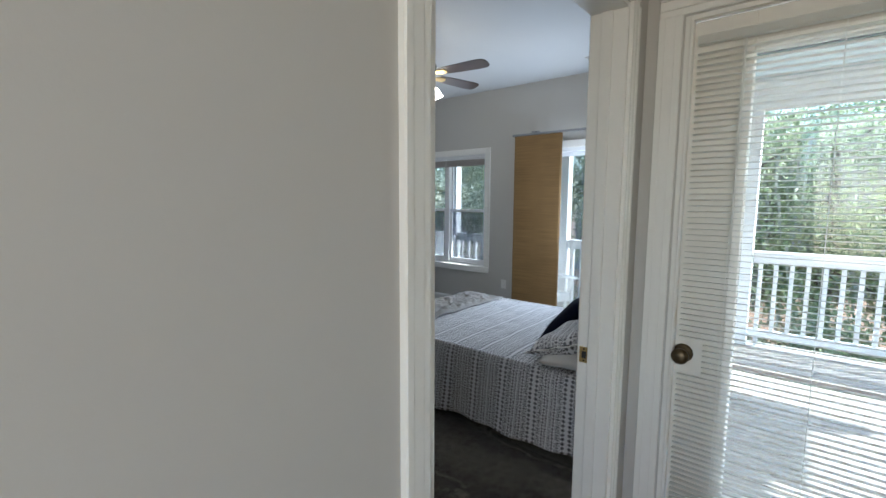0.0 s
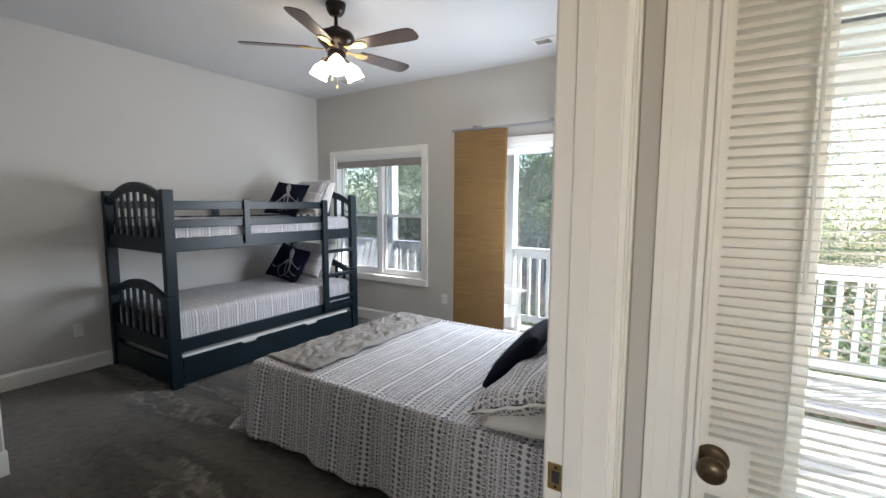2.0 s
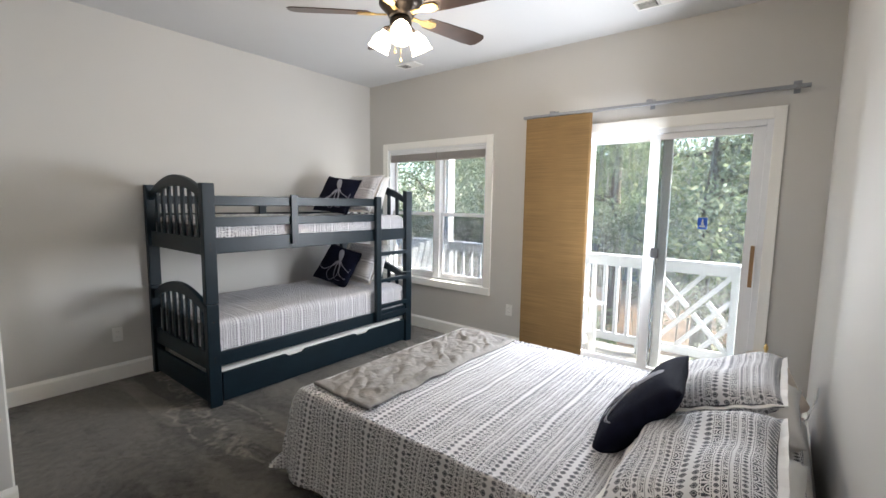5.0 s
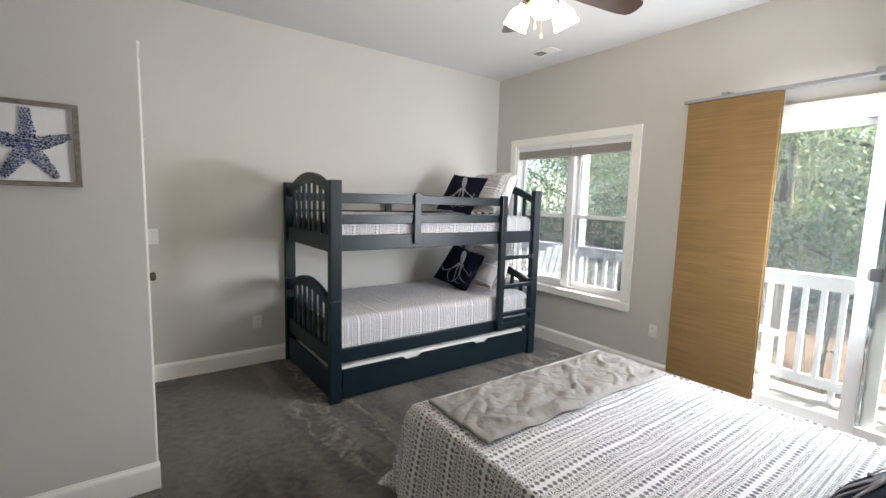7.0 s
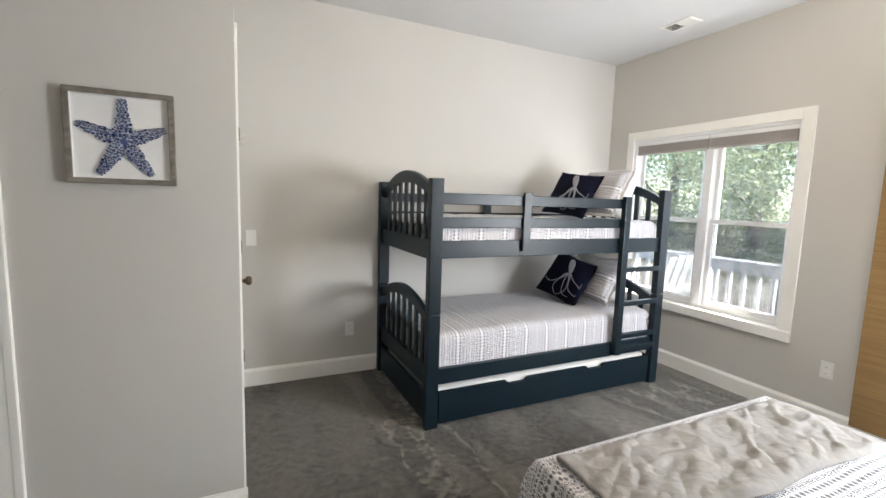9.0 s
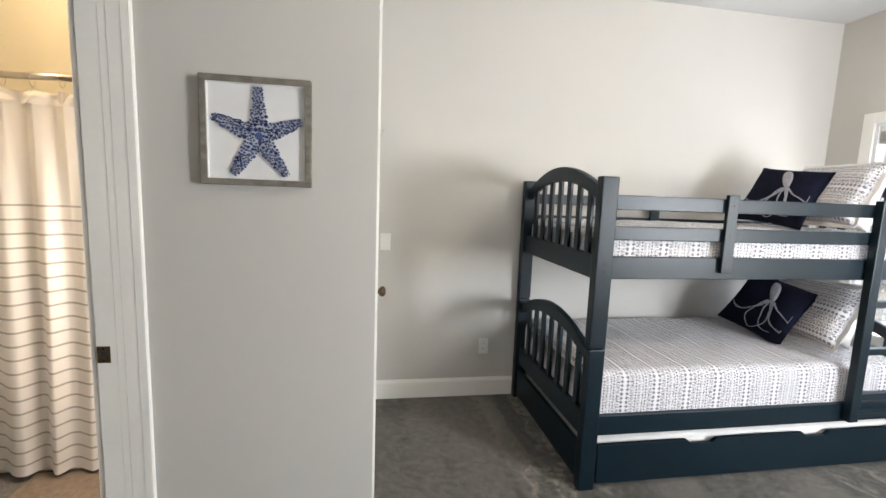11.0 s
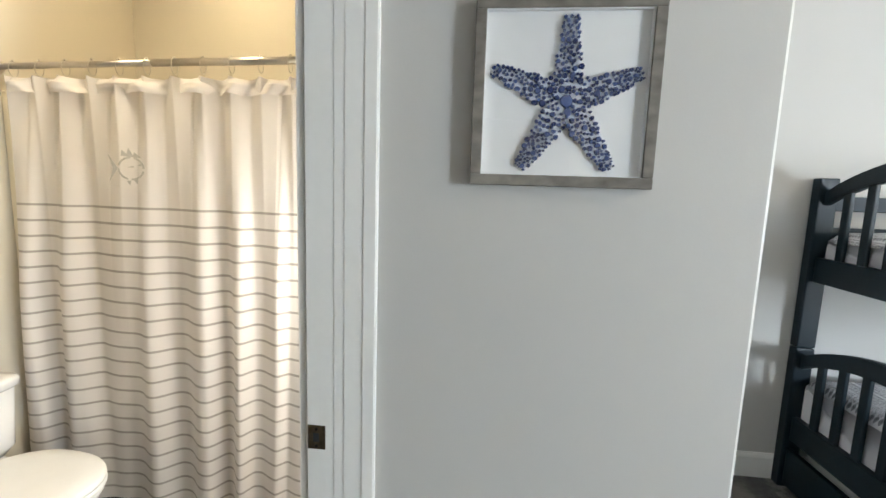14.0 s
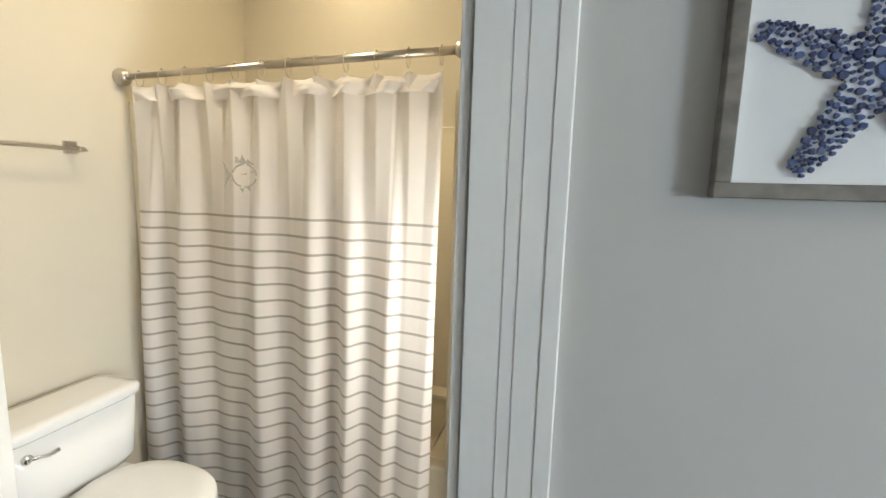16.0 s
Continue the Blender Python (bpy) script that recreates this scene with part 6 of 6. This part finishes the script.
def railing(x0, x1, chip=False):
    """White balcony rail: cap, sub-rail, bottom rail, balusters or crossed diagonal bars."""
    top = thing("deck_railing", ((x0 + x1) / 2, RY, DZ), "white wooden balcony railing", "railing", "deck railings")
    part("cap_rail", box(x0, x1, RY - 0.07, RY + 0.07, RZT - 0.035, RZT, 0.004, 1), DECK_PAINT, top)
    part("top_rail", box(x0, x1, RY - 0.02, RY + 0.02, RZT - 0.125, RZT - 0.036, 0.003, 1), DECK_PAINT, top)
    part("bottom_rail", box(x0, x1, RY - 0.02, RY + 0.02, 0.0, 0.085, 0.003, 1), DECK_PAINT, top)
    part("rail_foot", box(x0 + 0.05, x0 + 0.09, RY - 0.02, RY + 0.02, DZ, 0.0), DECK_PAINT, top)
    part("rail_foot", box(x1 - 0.09, x1 - 0.05, RY - 0.02, RY + 0.02, DZ, 0.0), DECK_PAINT, top)
    lo, hi = 0.083, RZT - 0.124
    if not chip:
        n = max(2, round((x1 - x0) / 0.135))
        for k in range(n):
            x = x0 + (x1 - x0) * (k + 0.5) / n
            part("baluster", box(x - 0.019, x + 0.019, RY - 0.019, RY + 0.019, lo, hi, 0.002, 1), DECK_PAINT, top)
    else:
        for x in (x0 + 0.03, x1 - 0.03):
            part("baluster", box(x - 0.03, x + 0.03, RY - 0.019, RY + 0.019, lo, hi, 0.002, 1), DECK_PAINT, top)
        a0, a1 = x0 + 0.06, x1 - 0.06
        h = hi - lo
        w = a1 - a0
        def bar(p, q):
            lay = 0.006 if q[1] > p[1] else -0.006
            d = Vector((q[0] - p[0], 0, q[1] - p[1]))
            ang = math.degrees(math.atan2(d.z, d.x))
            part("diagonal_bar", box(0, d.length, -0.016, 0.016, -0.022, 0.022, 0.002, 1, m=pose(p[0], RY + lay, p[1], 0, -ang, 0)), DECK_PAINT, top)
        for s in (0.0, 0.33, 0.66):
            bar((a0 + w * s, lo), (a1, hi - h * s)) if s else bar((a0, lo), (a1, hi))
        bar((a0, lo + h * 0.35), (a0 + w * 0.65, hi))
        bar((a0, hi), (a0 + w * 0.46, lo + h * 0.54))
        bar((a0, hi - h * 0.35), (a0 + w * 0.28, lo + h * 0.36))
        bar((a0 + w * 0.54, lo + h * 0.46), (a1, lo))
        bar((a0 + w * 0.72, hi - h * 0.36), (a1, lo + h * 0.35))
    return top


def deck_post(x):
    bm = box(x - 0.07, x + 0.07, RY - 0.07, RY + 0.069, DZ, 2.439, 0.005, 1)
    ob = solid("deck_post", bm, DECK_PAINT, "square white painted balcony post", "post", "deck posts")
    return ob


railing(-7.0, -4.64)
deck_post(-4.56)
railing(-4.48, -2.70)
deck_post(-2.62)
railing(-2.54, -1.92)
railing(-1.90, -1.14, True)
railing(-1.12, -0.58)
deck_post(-0.50)
railing(-0.42, 3.2)


def porch_chair(x, y, rz):
    """White slatted wooden armchair with a high fanned back."""
    top = thing("porch_chair", (x, y, DZ), "white painted slatted wooden porch chair", "chair", "porch chairs")
    m = pose(x, y, DZ, 0, 0, rz)
    for sx in (-0.28, 0.28):
        part("leg", box(sx - 0.02, sx + 0.02, -0.30, -0.22, 0, 0.56, 0.003, 1, m=m), DECK_PAINT, top)
        part("leg", box(sx - 0.02, sx + 0.02, 0.22, 0.28, 0, 0.62, 0.003, 1, m=m), DECK_PAINT, top)
        part("arm", box(sx - 0.065, sx + 0.065, -0.36, 0.32, 0.56, 0.585, 0.006, 2, m=m), DECK_PAINT, top)
    for k in range(5):
        yy = -0.28 + 0.105 * k
        part("seat_slat", box(-0.26, 0.26, yy, yy + 0.09, 0.36 - 0.018 * k, 0.38 - 0.018 * k, 0.003, 1, m=m), DECK_PAINT, top)
    for k in range(6):
        xx = -0.25 + 0.1 * k
        h = 1.02 + 0.10 * math.sin(math.pi * (k + 0.5) / 6)
        part("back_slat", box(xx - 0.042, xx + 0.042, -0.01, 0.012, 0.0, h - 0.26, 0.004, 1, m=m @ pose(0, 0.20, 0.27, -18)), DECK_PAINT, top)
    part("back_rail", box(-0.30, 0.30, 0.012, 0.04, 0.42, 0.49, 0.003, 1, m=m @ pose(0, 0.20, 0.27, -18)), DECK_PAINT, top)
    part("apron", box(-0.26, 0.26, 0.20, 0.225, 0.24, 0.34, 0.003, 1, m=m), DECK_PAINT, top)
    part("apron", box(-0.26, 0.26, -0.285, -0.26, 0.26, 0.36, 0.003, 1, m=m), DECK_PAINT, top)
    return top


porch_chair(-4.86, 5.34, -100)
porch_chair(-2.72, 5.32, 60)
# eaves over the balcony and the outer skin of the house
structure("roof", box(-7.2, 3.4, SOUTH - 0.5, 6.15, 3.10, 3.30), ROOF, "house roof edge")
HAINT = material("pale_blue_porch_paint", (0.60, 0.70, 0.71), 0.6, var=0.05, scale=4, bump=0.1)
bm = bmesh.new()
for k in range(9):
    y = WY + 0.155 + k * 0.132
    box(-7.0, 3.2, y, y + 0.128, 2.76, 2.80, 0.004, 1, bm)
for k in range(22):
    y = EY + 0.155 + k * 0.132
    if y + 0.13 < WY + 0.155:
        box(HX1 + 0.01, 3.2, y, y + 0.128, 2.76, 2.80, 0.004, 1, bm)
structure("ceiling_porch", bm, HAINT, "pale blue boarded porch ceiling")
structure("trim_porch_beam", box(-7.0, 3.2, RY - 0.07, RY + 0.07, 2.44, 2.755, 0.004, 1), DECK_PAINT, "white painted porch beam on the posts")


def leaf_cloud(centers, count, size, rng, droop=0.0):
    """Many small leaf quads scattered in clumps: vertices and faces for one crown."""
    vs, fs = [], []
    for c, r in centers:
        for _ in range(count):
            d = Vector((rng.gauss(0, 1), rng.gauss(0, 1), rng.gauss(0, 0.75)))
            p = Vector(c) + d.normalized() * r * rng.random() ** 0.45
            a = Vector((rng.gauss(0, 1), rng.gauss(0, 1), rng.gauss(0, 1) - droop)).normalized()
            b = a.cross(Vector((rng.gauss(0, 1), rng.gauss(0, 1), rng.gauss(0, 1)))).normalized()
            s = size * rng.uniform(0.6, 1.4)
            k = len(vs)
            vs += [p - a * s, p + b * s * 0.42, p + a * s, p - b * s * 0.42]
            fs.append((k, k + 1, k + 2, k + 3))
    return vs, fs


def raw(name, vs, fs, mat, parent):
    p = world_place(parent)
    me = bpy.data.meshes.new(name)
    me.from_pydata([v - p for v in vs], [], fs)
    me.materials.append(mat)
    ob = new(name, me)
    ob.parent = parent
    return ob


def tree(x, y, h, spread_r, seed, mat, leaves=150, size=0.11, moss=False, base=-2.8, low=0.2):
    rng = random.Random(seed)
    top = thing("tree", (x, y, base), "broad evergreen oak tree with dense small leaves", "tree", "trees")
    pts = [Vector((x + 0.25 * noise.noise(Vector((seed, k * 0.4, 0))), y + 0.25 * noise.noise(Vector((seed, k * 0.4, 5))), base + h * 0.72 * k / 6)) for k in range(7)]
    part("trunk", tube(pts, [0.26 * (1 - 0.12 * k) * h / 8 for k in range(7)], 9), BARK, top, smooth=True)
    cl = []
    limbs = bmesh.new()
    for k in range(13):
        t = rng.uniform(0.25, 1.0)
        o = pts[0].lerp(pts[-1], t)
        a = rng.uniform(0, 2 * math.pi)
        ln = spread_r * rng.uniform(0.45, 1.0) * (1.15 - 0.5 * t)
        e = o + Vector((math.cos(a) * ln, math.sin(a) * ln, rng.uniform(0.1, 0.5) * ln))
        mid = o.lerp(e, 0.5) + Vector((0, 0, -0.1 * ln))
        tube([o, mid, e], [0.07, 0.05, 0.02], 6, limbs)
        cl.append((e, spread_r * rng.uniform(0.26, 0.42)))
        cl.append((mid, spread_r * rng.uniform(0.18, 0.3)))
    for k in range(8):
        a = rng.uniform(0, 2 * math.pi)
        rr = spread_r * rng.uniform(0.2, 0.9)
        cl.append((Vector((x + rr * math.cos(a), y + rr * math.sin(a), base + h * rng.uniform(low, 0.95))), spread_r * rng.uniform(0.22, 0.38)))
    part("limbs", limbs, BARK, top, smooth=True)
    vs, fs = leaf_cloud(cl, leaves, size, rng)
    tagged(raw("crown", vs, fs, mat, top), kind="stuff")
    if moss:
        vs, fs = [], []
        for e, r in cl:
            for _ in range(9):
                p = Vector(e) + Vector((rng.uniform(-r, r), rng.uniform(-r, r), rng.uniform(-r, 0)))
                l = rng.uniform(0.4, 1.1)
                w = rng.uniform(0.015, 0.04)
                sway = rng.uniform(-0.12, 0.12)
                k = len(vs)
                vs += [p + Vector((-w, 0, 0)), p + Vector((w, 0, 0)), p + Vector((sway + w * 0.3, 0, -l)), p + Vector((sway - w * 0.3, 0, -l))]
                fs.append((k, k + 1, k + 2, k + 3))
        tagged(raw("moss", vs, fs, MOSS, top), kind="stuff")
    return top


for x, y, h, r, s, mt, ms in ((-9.5, 15.5, 9.5, 3.6, 1, LEAF_PALE, False), (-5.6, 17.0, 10.0, 3.8, 2, LEAF, True), (-2.4, 14.5, 9.0, 3.4, 3, LEAF_PALE, True),
                              (0.6, 16.0, 8.6, 3.6, 4, LEAF, True), (3.6, 15.0, 7.4, 3.4, 5, LEAF, False), (-13.5, 17.0, 10.5, 4.2, 6, LEAF, False),
                              (-17.5, 14.5, 10.0, 4.2, 7, LEAF_PALE, False), (7.2, 17.0, 8.0, 3.8, 8, LEAF, False), (-8.0, 24.0, 13.0, 5.0, 9, LEAF, False),
                              (-1.0, 24.0, 11.0, 5.0, 10, LEAF_PALE, False), (-21.0, 20.0, 13.0, 5.0, 11, LEAF, False), (-15.0, 26.0, 14.0, 5.5, 12, LEAF_PALE, False)):
    tree(x, y, h, r, s, mt, 430, 0.075, ms)


def shrub(x, y, r, seed):
    rng = random.Random(seed)
    top = thing("shrub", (x, y, -2.8), "dense green shrub on the pine straw", "shrub", "shrubs")
    cl = [(Vector((x + rng.uniform(-r, r), y + rng.uniform(-r, r), -2.8 + rng.uniform(0.2, 1.2) * r)), r * rng.uniform(0.4, 0.6)) for _ in range(9)]
    stems = bmesh.new()
    for c, _ in cl[:5]:
        tube([(x, y, -2.8), (Vector((x, y, -2.8)) + c) / 2, c], [0.04, 0.03, 0.015], 6, stems)
    part("stems", stems, BARK, top)
    vs, fs = leaf_cloud(cl, 420, 0.06, rng)
    tagged(raw("foliage", vs, fs, LEAF if seed % 2 else LEAF_PALE, top), kind="stuff")


for k, (x, y, r) in enumerate(((-8.6, 10.5, 1.1), (-5.2, 11.6, 1.3), (-0.4, 11.4, 1.3), (2.2, 10.6, 1.5), (4.4, 10.8, 1.6), (-12.0, 11.0, 1.4), (1.0, 12.4, 1.8), (3.2, 12.6, 2.0))):
    shrub(x, y, r, 40 + k)


def far_house(x, y, w, d, h):
    top = thing("house", (x, y, -2.8), "grey neighbouring house with white-trimmed windows", "house")
    part("wall", box(x - w / 2, x + w / 2, y - d / 2, y + d / 2, -2.8, -2.8 + h), HOUSE_WALL, top)
    roof = extruded([(y - d / 2 - 0.4, -2.8 + h), (y + d / 2 + 0.4, -2.8 + h), (y, -2.8 + h + 1.9)], (x - w / 2 - 0.3, x + w / 2 + 0.3), "x")
    part("roof", roof, ROOF, top)
    for k in range(4):
        xx = x - w / 2 + (k + 0.5) * w / 4
        for z in (-1.9, 0.6):
            wd = part("window", box(xx - 0.55, xx + 0.55, y - d / 2 - 0.05, y - d / 2 + 0.02, z, z + 1.5, 0.02, 1), DECK_PAINT, top)
            part("pane", box(xx - 0.46, xx + 0.46, y - d / 2 - 0.06, y - d / 2 - 0.051, z + 0.09, z + 1.41), material("dark_pane", (0.10, 0.13, 0.16), 0.1, var=0.05), wd)
    return top


far_house(-4.0, 30.0, 14.0, 7.0, 5.6)
